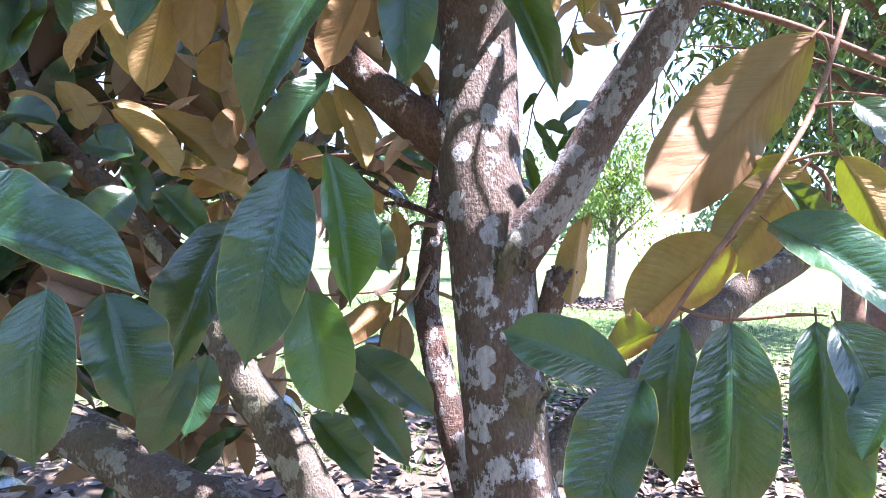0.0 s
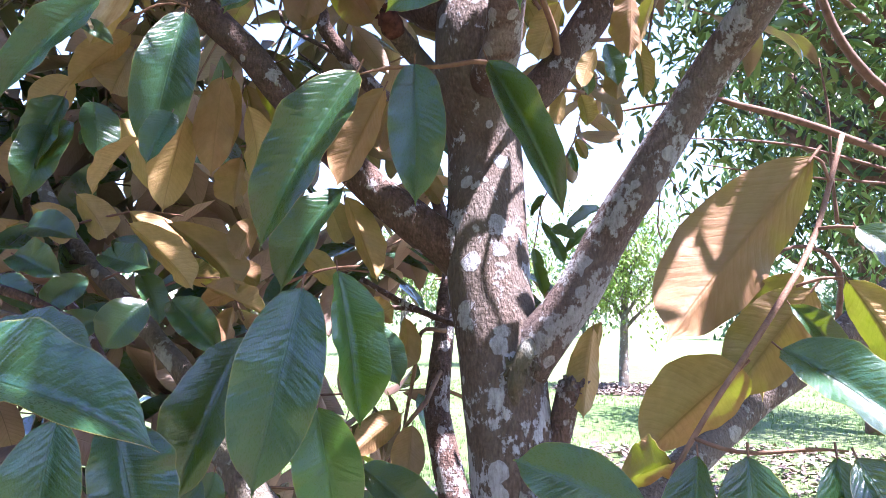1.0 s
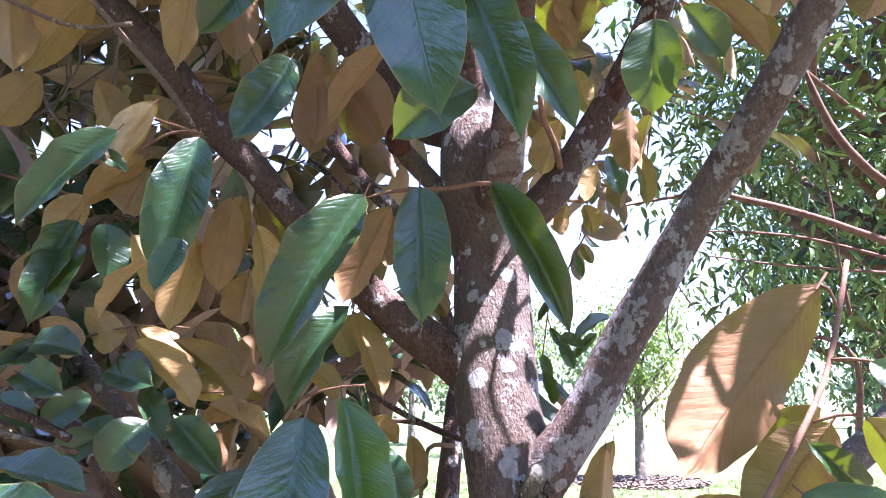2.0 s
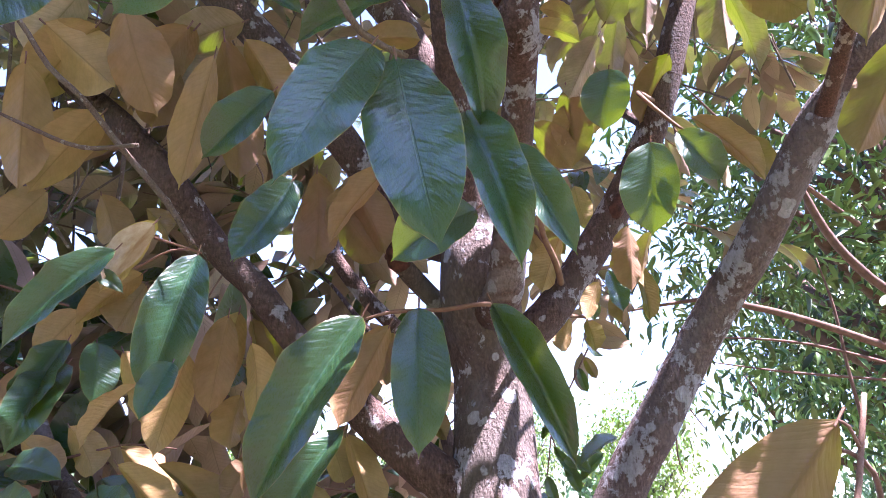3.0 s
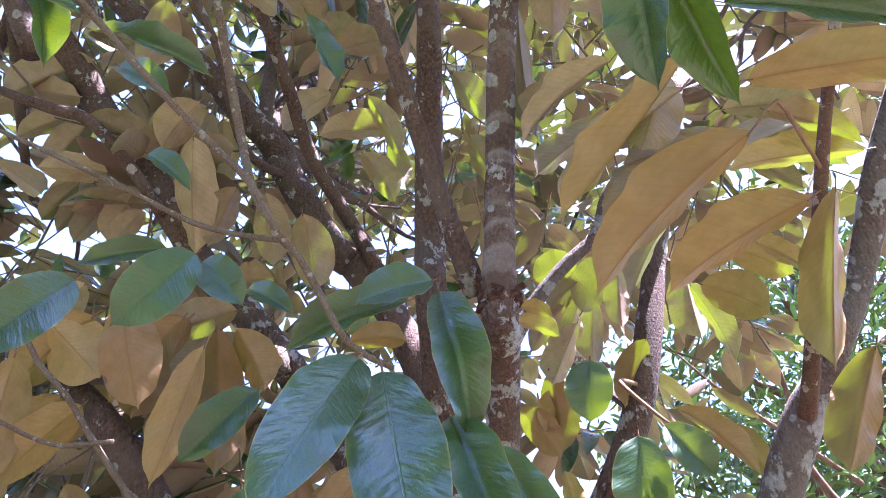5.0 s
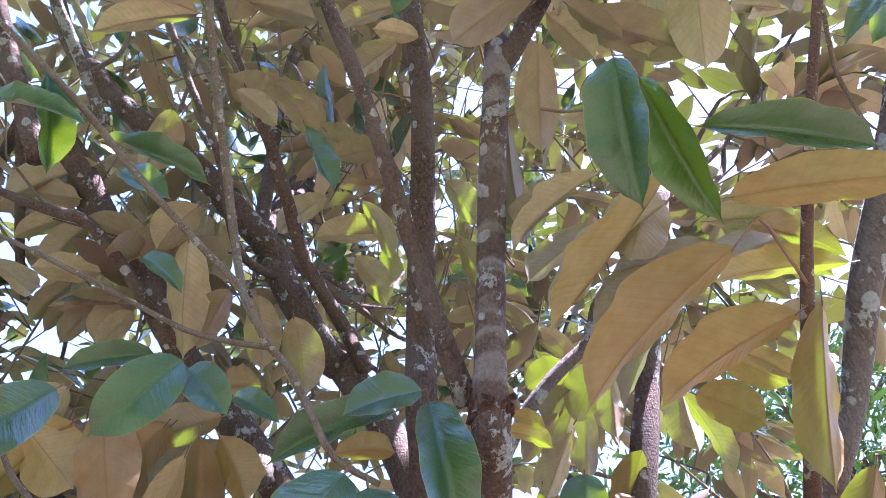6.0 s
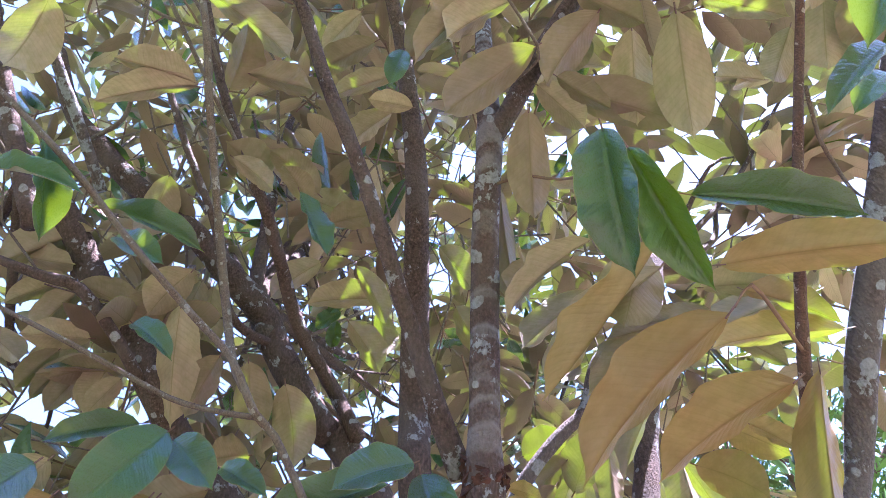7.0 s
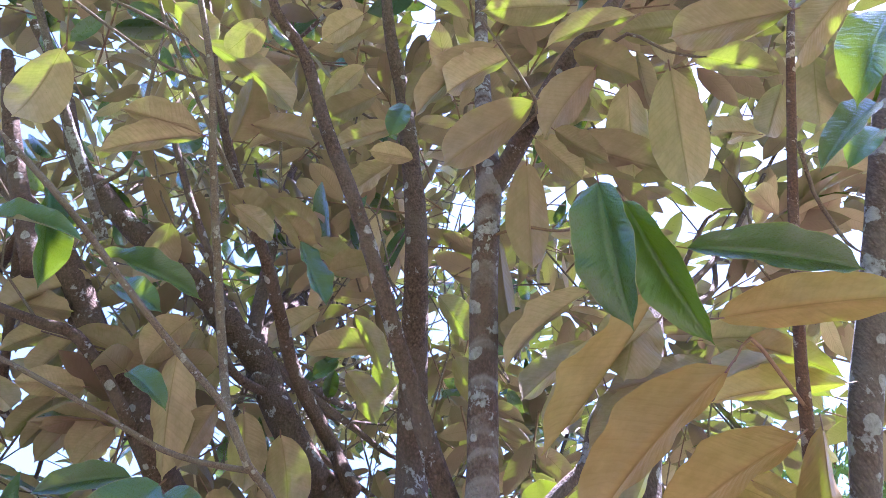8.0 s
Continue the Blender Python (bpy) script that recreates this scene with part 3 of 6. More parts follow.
leader_right = stem("leader", tree, [(0.058, 1.054, 1.795, 0.0368), (0.0765, 0.9955, 1.814, 0.0298), (0.091, 0.848, 1.96, 0.0242), (0.097, 0.751, 2.038, 0.0222), (0.093, 0.693, 2.045, 0.0251), (0.093, 0.676, 2.098, 0.0272), (0.096, 0.646, 2.153, 0.0214), (0.103, 0.593, 2.253, 0.0211), (0.109, 0.563, 2.337, 0.0209), (0.114, 0.487, 2.406, 0.0213), (0.127, 0.388, 2.516, 0.0204), (0.129, 0.336, 2.644, 0.0172), (0.136, 0.266, 2.852, 0.0145), (0.152, 0.145, 3.178, 0.012)], leader_bark, "pale upright leader with cross rings", 18, 0.03)
leader_fork = stem("leader_branch", tree, [(0.128, 0.396, 2.511, 0.0168), (0.163, 0.352, 2.54, 0.0168), (0.216, 0.281, 2.597, 0.0161), (0.272, 0.22, 2.66, 0.0146), (0.345, 0.147, 2.702, 0.0131), (0.42, 0.08, 2.818, 0.01)], limb_bark, "", 12, 0.03)
limb_left = stem("limb", tree, [(0.044, 1.113, 1.488, 0.0437), (-0.011, 1.092, 1.53, 0.0361), (-0.075, 1.08, 1.576, 0.0331), (-0.143, 1.078, 1.633, 0.0295), (-0.248, 1.015, 1.736, 0.0233), (-0.327, 1.013, 1.831, 0.0228), (-0.391, 1.003, 1.889, 0.0244), (-0.472, 0.957, 1.997, 0.0263), (-0.556, 0.93, 2.082, 0.0248), (-0.633, 0.913, 2.149, 0.0204), (-0.759, 0.909, 2.269, 0.0174), (-0.935, 0.933, 2.398, 0.0147)], limb_bark, "dark spotted limb", 18, 0.03)
limb_right = stem("limb", tree, [(0.111, 1.043, 1.335, 0.0395), (0.142, 1.025, 1.383, 0.0371), (0.192, 1.007, 1.453, 0.033), (0.24, 0.991, 1.546, 0.0307), (0.285, 0.973, 1.622, 0.0292), (0.331, 0.966, 1.698, 0.0281), (0.379, 0.9245, 1.7795, 0.0276), (0.399, 0.892, 1.809, 0.0267), (0.438, 0.831, 1.888, 0.0261), (0.468, 0.778, 1.951, 0.0255), (0.492, 0.751, 1.984, 0.0238), (0.515, 0.705, 2.025, 0.018), (0.556, 0.67, 2.088, 0.016), (0.598, 0.593, 2.201, 0.0202), (0.643, 0.509, 2.302, 0.0203), (0.694, 0.421, 2.418, 0.019), (0.748, 0.312, 2.547, 0.0174), (0.843, 0.184, 2.748, 0.0134)], pale_bark, "pale grey lichen-patched limb", 18, 0.03)
shoot_right = stem("shoot", tree, [(0.458, 0.737, 1.942, 0.0111), (0.456, 0.69, 1.967, 0.01), (0.453, 0.638, 2, 0.009), (0.432, 0.588, 1.99, 0.0078), (0.425, 0.491, 2.048, 0.0077), (0.4305, 0.4305, 2.1055, 0.0065), (0.434, 0.365, 2.154, 0.0061), (0.453, 0.291, 2.238, 0.006), (0.48, 0.212, 2.336, 0.0057), (0.513, 0.142, 2.44, 0.005), (0.711, 0.109, 2.861, 0.0044), (0.791, 0.022, 3.079, 0.0035)], shoot_bark, "thin peeling upright shoot", 10, 0.02)
limb_back = stem("limb", tree, [(0.067, 1.146, 1.735, 0.0347), (0.135, 1.13, 1.791, 0.0324), (0.193, 1.1445, 1.865, 0.0314), (0.257, 1.13, 1.962, 0.0305), (0.31, 1.109, 2.053, 0.0289), (0.351, 1.077, 2.141, 0.0271), (0.382, 1.053, 2.236, 0.0275), (0.412, 1.034, 2.341, 0.025), (0.452, 1.019, 2.485, 0.0226), (0.499, 0.931, 2.659, 0.0207), (0.582, 0.907, 2.938, 0.0188)], limb_bark, "dark ascending limb", 16, 0.03)
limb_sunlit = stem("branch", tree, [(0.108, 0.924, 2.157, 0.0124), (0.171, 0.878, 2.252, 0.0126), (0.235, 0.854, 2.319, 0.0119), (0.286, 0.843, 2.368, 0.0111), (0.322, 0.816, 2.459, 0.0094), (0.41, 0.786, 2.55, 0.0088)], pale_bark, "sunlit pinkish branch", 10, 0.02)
limb_low_right = stem("limb", tree, [(0.14, 1.038, 0.992, 0.0387), (0.188, 1.051, 1.037, 0.0326), (0.249, 1.084, 1.086, 0.0277), (0.385, 1.16, 1.175, 0.0277), (0.54, 1.247, 1.276, 0.0297), (0.651, 1.292, 1.337, 0.0297), (0.768, 1.337, 1.411, 0.0274), (0.893, 1.403, 1.49, 0.0252), (1.1, 1.493, 1.61, 0.0207)], low_bark, "", 14, 0.03)
limb_low_left = stem("limb", tree, [(0.13, 1, 0.55, 0.06), (-0.113, 1.067, 0.859, 0.0358), (-0.189, 1.076, 0.948, 0.0361), (-0.257, 1.085, 1.052, 0.0347), (-0.331, 1.094, 1.153, 0.0285), (-0.396, 1.113, 1.242, 0.0216), (-0.449, 1.133, 1.31, 0.0182), (-0.538, 1.171, 1.386, 0.0168), (-0.637, 1.208, 1.467, 0.0164), (-0.73, 1.246, 1.543, 0.0159), (-0.825, 1.304, 1.634, 0.0145), (-0.922, 1.373, 1.747, 0.0129)], low_bark, "", 16, 0.03)
limb_low_left2 = stem("limb", tree, [(0.12, 0.98, 0.4, 0.07), (-0.321, 1.179, 0.821, 0.0499), (-0.474, 1.225, 0.878, 0.0511), (-0.627, 1.27, 0.942, 0.0499), (-0.793, 1.335, 0.99, 0.0493), (-0.979, 1.41, 1.068, 0.0462), (-1.211, 1.503, 1.161, 0.0404)], low_bark, "thick lichen-grey low limb", 16, 0.03)
limb_behind = stem("limb", tree, [(0.14, 1.06, 0.55, 0.05), (0.056, 1.194, 0.909, 0.026), (0.018, 1.225, 1.04, 0.0277), (-0.011, 1.246, 1.159, 0.0271), (-0.03, 1.266, 1.24, 0.0244), (-0.025, 1.288, 1.335, 0.0215), (-0.019, 1.33, 1.434, 0.0189), (-0.015, 1.402, 1.555, 0.0164), (-0.074, 1.42, 1.749, 0.0123)], limb_bark, "", 14, 0.03)
stub = stem("stub", tree, [(0.145, 1.052, 1.196, 0.0261), (0.165, 1.043, 1.242, 0.0206), (0.177, 1.034, 1.294, 0.0187), (0.183, 1.035, 1.316, 0.0179)], limb_bark, "sawn-off branch stub", 12, 0.03)
limb_up_left = stem("limb", tree, [(0.007, 1.108, 1.929, 0.0347), (-0.0815, 1.157, 1.9825, 0.034), (-0.217, 1.142, 2.155, 0.0339), (-0.325, 1.067, 2.285, 0.0327), (-0.416, 1.022, 2.381, 0.033), (-0.497, 0.997, 2.461, 0.0323), (-0.53, 0.935, 2.503, 0.0328), (-0.616, 0.877, 2.619, 0.0336), (-0.726, 0.8295, 2.75, 0.0331), (-0.83, 0.687, 2.885, 0.03), (-0.97, 0.598, 3.012, 0.0271), (-1.181, 0.483, 3.19, 0.0229)], limb_bark, "brown limb with cross rings", 16, 0.03)
limb_up_mid = stem("limb", tree, [(-0.014, 1.162, 1.97, 0.0294), (-0.033, 1.104, 2.211, 0.0318), (-0.105, 1.096, 2.391, 0.0347), (-0.207, 1.079, 2.539, 0.0352), (-0.229, 1.055, 2.534, 0.0349), (-0.336, 0.988, 2.691, 0.035), (-0.3765, 0.967, 2.771, 0.0357), (-0.406, 0.925, 2.809, 0.0365), (-0.485, 0.865, 2.87, 0.0323), (-0.593, 0.789, 2.965, 0.0296), (-0.759, 0.715, 3.081, 0.0282), (-0.865, 0.642, 3.175, 0.0276), (-0.952, 0.577, 3.262, 0.0231), (-1.015, 0.418, 3.41, 0.0171), (-1.13, 0.27, 3.556, 0.0139)], limb_bark, "brown limb with cross rings", 16, 0.03)
leader_mid = stem("leader", tree, [(0.018, 1.118, 1.93, 0.0302), (-0.009, 0.874, 2.245, 0.0282), (-0.0125, 0.8695, 2.3395, 0.0284), (-0.012, 0.844, 2.414, 0.0287), (-0.008, 0.735, 2.507, 0.0261), (-0.002, 0.632, 2.597, 0.0233), (0, 0.529, 2.698, 0.0217), (-0.008, 0.457, 2.779, 0.02), (-0.024, 0.348, 2.908, 0.0162), (-0.052, 0.236, 3.014, 0.0134), (-0.069, 0.116, 3.192, 0.0104)], limb_bark, "mossy dark leader", 14, 0.03)
leader_thin = stem("leader", tree, [(0.065, 0.698, 2.118, 0.018), (0.04, 0.653, 2.173, 0.0156), (0.012, 0.611, 2.256, 0.0144), (-0.0065, 0.581, 2.3095, 0.0138), (-0.026, 0.529, 2.354, 0.0133), (-0.06, 0.45, 2.439, 0.0129), (-0.095, 0.381, 2.519, 0.0124), (-0.135, 0.318, 2.606, 0.012), (-0.185, 0.22, 2.739, 0.0107), (-0.234, 0.152, 2.785, 0.0091), (-0.267, 0.077, 2.894, 0.0074)], limb_bark, "slim branch with pale lichen spots", 12, 0.03)
branch_thin1 = stem("branch", tree, [(-0.146, 1.045, 2.499, 0.0175), (-0.219, 1.059, 2.655, 0.0169), (-0.274, 0.885, 2.67, 0.0154), (-0.291, 0.746, 2.687, 0.0142), (-0.306, 0.607, 2.704, 0.0124), (-0.346, 0.552, 2.774, 0.0116), (-0.41, 0.43, 2.911, 0.0108), (-0.465, 0.282, 3.088, 0.0088), (-0.499, 0.157, 3.224, 0.0081)], limb_bark, "", 10, 0.03)
branch_thin2 = stem("branch", tree, [(-0.197, 0.549, 2.138, 0.0048), (-0.226, 0.553, 2.194, 0.0055), (-0.261, 0.525, 2.306, 0.0064), (-0.278, 0.445, 2.393, 0.0062), (-0.295, 0.33, 2.501, 0.006), (-0.313, 0.217, 2.621, 0.0058), (-0.351, 0.098, 2.746, 0.0048)], twig_bark, "", 8, 0.02)
twig_pale = stem("twig", tree, [(-0.036, 0.626, 1.957, 0.0037), (-0.086, 0.61, 1.98, 0.0042), (-0.117, 0.584, 2.025, 0.0045), (-0.15, 0.566, 2.079, 0.0048), (-0.169, 0.532, 2.085, 0.0049), (-0.203, 0.5, 2.14, 0.0047), (-0.265, 0.475, 2.2005, 0.0046), (-0.337, 0.415, 2.257, 0.0047), (-0.429, 0.341, 2.339, 0.0048), (-0.513, 0.287, 2.408, 0.0047), (-0.623, 0.233, 2.5, 0.0019)], twig_bark, "pale bare twig", 10, 0.02)
twig_pale2 = stem("twig", tree, [(-0.181, 0.57, 2.113, 0.0039), (-0.237, 0.577, 2.132, 0.0037), (-0.305, 0.583, 2.163, 0.0038), (-0.391, 0.567, 2.207, 0.0037), (-0.483, 0.549, 2.253, 0.0038), (-0.586, 0.538, 2.307, 0.0036), (-0.689, 0.527, 2.36, 0.0014)], twig_bark, "", 8, 0.02)
twig_left = stem("twig", tree, [(-0.393, 0.921, 1.861, 0.0049), (-0.425, 0.891, 1.914, 0.0049), (-0.491, 0.848, 1.989, 0.0049), (-0.54, 0.813, 2.049, 0.0045), (-0.59, 0.786, 2.094, 0.0042), (-0.63, 0.752, 2.154, 0.0038), (-0.674, 0.732, 2.185, 0.0014)], twig_bark, "", 8, 0.02)
twig_side1 = stem("twig", tree, [(-0.465, 0.847, 1.993, 0.0035), (-0.544, 0.835, 1.984, 0.0035), (-0.627, 0.814, 2.013, 0.0031), (-0.694, 0.794, 2.042, 0.0012)], twig_bark, "", 8, 0.02)
twig_front = stem("twig", tree, [(0.091, 0.952, 1.749, 0.0041), (0.05, 0.888, 1.753, 0.0035), (-0.008, 0.876, 1.742, 0.0031), (-0.075, 0.863, 1.736, 0.0028), (-0.112, 0.852, 1.723, 0.0011)], stalk_mat, "rusty leaf-bearing twig", 8, 0.02)
twig_right = stem("twig", tree, [(0.423, 0.728, 1.604, 0.0028), (0.396, 0.706, 1.547, 0.003), (0.37, 0.684, 1.498, 0.0029), (0.339, 0.662, 1.454, 0.003), (0.286, 0.639, 1.387, 0.0029), (0.253, 0.628, 1.346, 0.0026), (0.225, 0.616, 1.31, 0.0024), (0.209, 0.615, 1.283, 0.0022), (0.193, 0.614, 1.249, 0.0008)], stalk_mat, "rusty downy leaf-bearing twig", 8, 0.02)
twig_right2 = stem("twig", tree, [(0.225, 0.616, 1.31, 0.0018), (0.242, 0.597, 1.305, 0.0017), (0.264, 0.587, 1.304, 0.0017), (0.298, 0.569, 1.311, 0.0016), (0.321, 0.559, 1.312, 0.0007)], stalk_mat, "", 8, 0.02)
twig_right3 = stem("twig", tree, [(0.37, 0.684, 1.498, 0.0018), (0.38, 0.665, 1.498, 0.0017), (0.394, 0.645, 1.493, 0.0014)], stalk_mat, "", 8, 0.02)
twig_right4 = stem("twig", tree, [(0.337, 0.662, 1.441, 0.0017), (0.355, 0.653, 1.448, 0.0017), (0.37, 0.643, 1.448, 0.0014)], stalk_mat, "", 8, 0.02)
twig_right5 = stem("twig", tree, [(0.396, 0.706, 1.547, 0.0018), (0.39, 0.706, 1.569, 0.0018), (0.381, 0.706, 1.575, 0.0016)], stalk_mat, "", 8, 0.02)
twig_low = stem("twig", tree, [(-0.165, 1.195, 1.479, 0.0049), (-0.095, 1.197, 1.44, 0.0053), (-0.024, 1.199, 1.409, 0.0057), (0.046, 1.171, 1.388, 0.0025)], limb_bark, "", 8, 0.02)
twig_low2 = stem("twig", tree, [(-0.152, 1.245, 1.432, 0.0043), (-0.069, 1.248, 1.424, 0.0043), (0.016, 1.22, 1.393, 0.0042)], limb_bark, "", 8, 0.02)
twig_low3 = stem("twig", tree, [(-0.016, 1.249, 1.388, 0.0043), (-0.053, 1.168, 1.386, 0.0036), (-0.062, 1.146, 1.318, 0.0035), (-0.075, 1.145, 1.246, 0.0031), (-0.083, 1.143, 1.175, 0.0009)], twig_mat, "", 8, 0.02)
twig_low4 = stem("twig", tree, [(-0.024, 1.268, 1.314, 0.0052), (-0.036, 1.197, 1.287, 0.0045), (-0.042, 1.146, 1.271, 0.0043), (-0.073, 1.125, 1.234, 0.0035), (-0.096, 1.093, 1.183, 0.0008)], twig_mat, "", 8, 0.02)
branch_left3 = stem("branch", tree, [(-0.575, 1.227, 1.21, 0.0083), (-0.715, 1.225, 1.426, 0.0094), (-0.778, 1.223, 1.456, 0.0089), (-0.883, 1.22, 1.485, 0.0078)], limb_bark, "", 10, 0.02)
branch_left4 = stem("branch", tree, [(-0.696, 1.227, 1.509, 0.0073), (-0.758, 1.225, 1.496, 0.0068), (-0.82, 1.222, 1.486, 0.0063), (-0.883, 1.22, 1.474, 0.0052)], limb_bark, "", 10, 0.02)
branch_t7a = stem("branch", tree, [(-0.565, 0.894, 2.519, 0.0124), (-0.618, 0.807, 2.574, 0.0124), (-0.683, 0.729, 2.623, 0.0124), (-0.75, 0.707, 2.636, 0.0113), (-0.839, 0.676, 2.655, 0.009), (-0.906, 0.645, 2.674, 0.0068)], limb_bark, "", 10, 0.02)
branch_t7b = stem("branch", tree, [(-0.706, 0.572, 2.604, 0.0208), (-0.766, 0.477, 2.724, 0.0185), (-0.822, 0.362, 2.855, 0.0158), (-0.868, 0.247, 2.987, 0.0117)], limb_bark, "", 12, 0.03)
branch_pink = stem("branch", tree, [(-0.738, 0.657, 2.905, 0.013), (-0.785, 0.524, 2.99, 0.013), (-0.832, 0.402, 3.067, 0.013), (-0.861, 0.302, 3.13, 0.0104), (-0.909, 0.146, 3.226, 0.0094)], pale_bark, "", 10, 0.02)
branch_t7c = stem("branch", tree, [(-0.338, 0.991, 2.72, 0.0119), (-0.421, 0.86, 2.685, 0.0099), (-0.444, 0.682, 2.774, 0.0085), (-0.519, 0.556, 2.912, 0.0082), (-0.574, 0.465, 3.029, 0.0078)], limb_bark, "", 10, 0.02)
branch_dark = stem("branch", tree, [(-0.136, 1.311, 1.84, 0.0169), (-0.205, 1.295, 1.906, 0.016), (-0.265, 1.273, 1.984, 0.0151), (-0.274, 1.288, 2.018, 0.0152), (-0.317, 1.318, 2.124, 0.0122)], limb_bark, "", 10, 0.03)
branch_red = stem("branch", tree, [(-0.024, 1.165, 1.825, 0.0174), (-0.068, 1.125, 1.864, 0.018), (-0.094, 1.089, 1.885, 0.0175), (-0.111, 1.063, 1.91, 0.0143)], low_bark, "", 12, 0.03)
twig_r6 = stem("twig", tree, [(0.423, 0.454, 2.074, 0.0022), (0.403, 0.429, 2.09, 0.0022), (0.363, 0.383, 2.095, 0.0021), (0.339, 0.393, 2.071, 0.0007)], twig_mat, "", 8, 0.02)
twig_r7 = stem("twig", tree, [(0.134, 0.434, 2.44, 0.0024), (0.173, 0.412, 2.418, 0.0024), (0.213, 0.395, 2.37, 0.0022), (0.222, 0.297, 2.196, 0.0017), (0.215, 0.235, 2.14, 0.0007)], twig_mat, "", 8, 0.02)
branch_r8 = stem("branch", tree, [(0.186, 1.161, 1.847, 0.006), (0.165, 1.066, 1.876, 0.0056), (0.138, 0.987, 1.895, 0.0049), (0.131, 0.955, 1.919, 0.0043)], twig_mat, "", 8, 0.02)
twig_r9 = stem("twig", tree, [(0.357, 1.054, 2.187, 0.0043), (0.292, 0.92, 2.11, 0.0034), (0.325, 0.884, 2.032, 0.0028), (0.34, 0.874, 2.01, 0.0012)], twig_mat, "", 8, 0.02)
twig_white = stem("twig", tree, [(-0.662, 1.117, 2.143, 0.0042), (-0.671, 1.14, 2.097, 0.0042), (-0.687, 1.17, 2.037, 0.0042), (-0.68, 1.186, 2.007, 0.0037), (-0.644, 1.196, 1.992, 0.0012)], twig_bark, "bare grey twig", 8, 0.02)
twig_fine1 = stem("twig", tree, [(-0.295, 0.617, 2.698, 0.0046), (-0.412, 0.419, 2.856, 0.0048), (-0.492, 0.3, 2.977, 0.005), (-0.559, 0.199, 3.087, 0.0046), (-0.597, 0.126, 3.183, 0.0017)], twig_bark, "", 8, 0.02)
twig_fine2 = stem("twig", tree, [(-0.368, 0.287, 2.814, 0.0036), (-0.465, 0.256, 2.83, 0.0036), (-0.576, 0.201, 2.893, 0.0036), (-0.675, 0.142, 2.947, 0.0032), (-0.719, 0.111, 2.963, 0.0012)], twig_bark, "", 8, 0.02)
twig_fine3 = stem("twig", tree, [(-0.343, 0.339, 2.73, 0.0034), (-0.381, 0.228, 2.789, 0.0034), (-0.472, 0.174, 2.84, 0.0035), (-0.581, 0.133, 2.895, 0.0031), (-0.651, 0.113, 2.963, 0.0012)], twig_bark, "", 8, 0.02)
twig_fine4 = stem("twig", tree, [(-0.827, 0.603, 3.095, 0.0059), (-0.715, 0.537, 3.075, 0.0057), (-0.686, 0.421, 3.16, 0.0058), (-0.668, 0.329, 3.244, 0.0047), (-0.666, 0.275, 3.329, 0.0019)], twig_bark, "", 8, 0.02)
twig_fine5 = stem("twig", tree, [(0.151, 0.321, 2.539, 0.0025), (0.199, 0.271, 2.52, 0.0024), (0.181, 0.228, 2.521, 0.0024), (0.133, 0.161, 2.556, 0.0021), (0.117, 0.138, 2.568, 0.0008)], twig_bark, "", 8, 0.02)
twig_fine6 = stem("twig", tree, [(0.309, 0.212, 2.621, 0.003), (0.344, 0.174, 2.597, 0.0028), (0.397, 0.194, 2.563, 0.0024), (0.44, 0.203, 2.559, 0.0021), (0.457, 0.203, 2.559, 0.0008)], twig_bark, "", 8, 0.02)
twig_fine7 = stem("twig", tree, [(0.461, 0.237, 2.268, 0.0026), (0.477, 0.288, 2.241, 0.0024), (0.496, 0.317, 2.225, 0.0024), (0.502, 0.331, 2.195, 0.0021), (0.508, 0.332, 2.172, 0.0007)], twig_bark, "", 8, 0.02)
twig_bk1 = stem("twig", tree, [(0.197, 1.13, 1.873, 0.0041), (0.167, 1.175, 1.948, 0.0038), (0.133, 1.201, 2.023, 0.0035), (0.118, 1.21, 2.081, 0.0012)], twig_mat, "", 8, 0.02)
twig_bk2 = stem("twig", tree, [(0.216, 1.137, 1.897, 0.0041), (0.274, 1.207, 1.924, 0.0039), (0.328, 1.256, 1.953, 0.0036), (0.363, 1.285, 1.972, 0.0012)], twig_mat, "", 8, 0.02)
twig_bk3 = stem("twig", tree, [(0.145, 1.129, 1.799, 0.0036), (0.198, 1.199, 1.827, 0.0034), (0.241, 1.241, 1.837, 0.0031)], twig_mat, "", 8, 0.02)

twig_hang1 = stem("twig", tree, [(0.272, 1.487, 1.837, 0.0024), (0.21, 1.483, 1.718, 0.0021), (0.18, 1.481, 1.65, 0.0018), (0.206, 1.481, 1.597, 0.0015), (0.244, 1.481, 1.549, 0.0012)], twig_mat, "", 6, 0.02)
twig_hang2 = stem("twig", tree, [(0.18, 1.481, 1.65, 0.0018), (0.173, 1.48, 1.6, 0.0016), (0.167, 1.479, 1.567, 0.0014)], twig_mat, "", 6, 0.02)
twig_hang3 = stem("twig", tree, [(0.425, 1.371, 1.744, 0.002), (0.415, 1.369, 1.682, 0.0018), (0.407, 1.368, 1.602, 0.0015), (0.415, 1.368, 1.569, 0.0013)], twig_mat, "", 6, 0.02)
twig_hang4 = stem("twig", tree, [(0.421, 1.37, 1.727, 0.0016), (0.445, 1.37, 1.682, 0.0014), (0.467, 1.371, 1.649, 0.0012)], twig_mat, "", 6, 0.02)
twig_rust1 = stem("twig", tree, [(-0.565, 1.17, 1.439, 0.0026), (-0.51, 1.17, 1.462, 0.0023), (-0.465, 1.17, 1.475, 0.002), (-0.401, 1.174, 1.478, 0.0017)], stalk_mat, "", 6, 0.02)
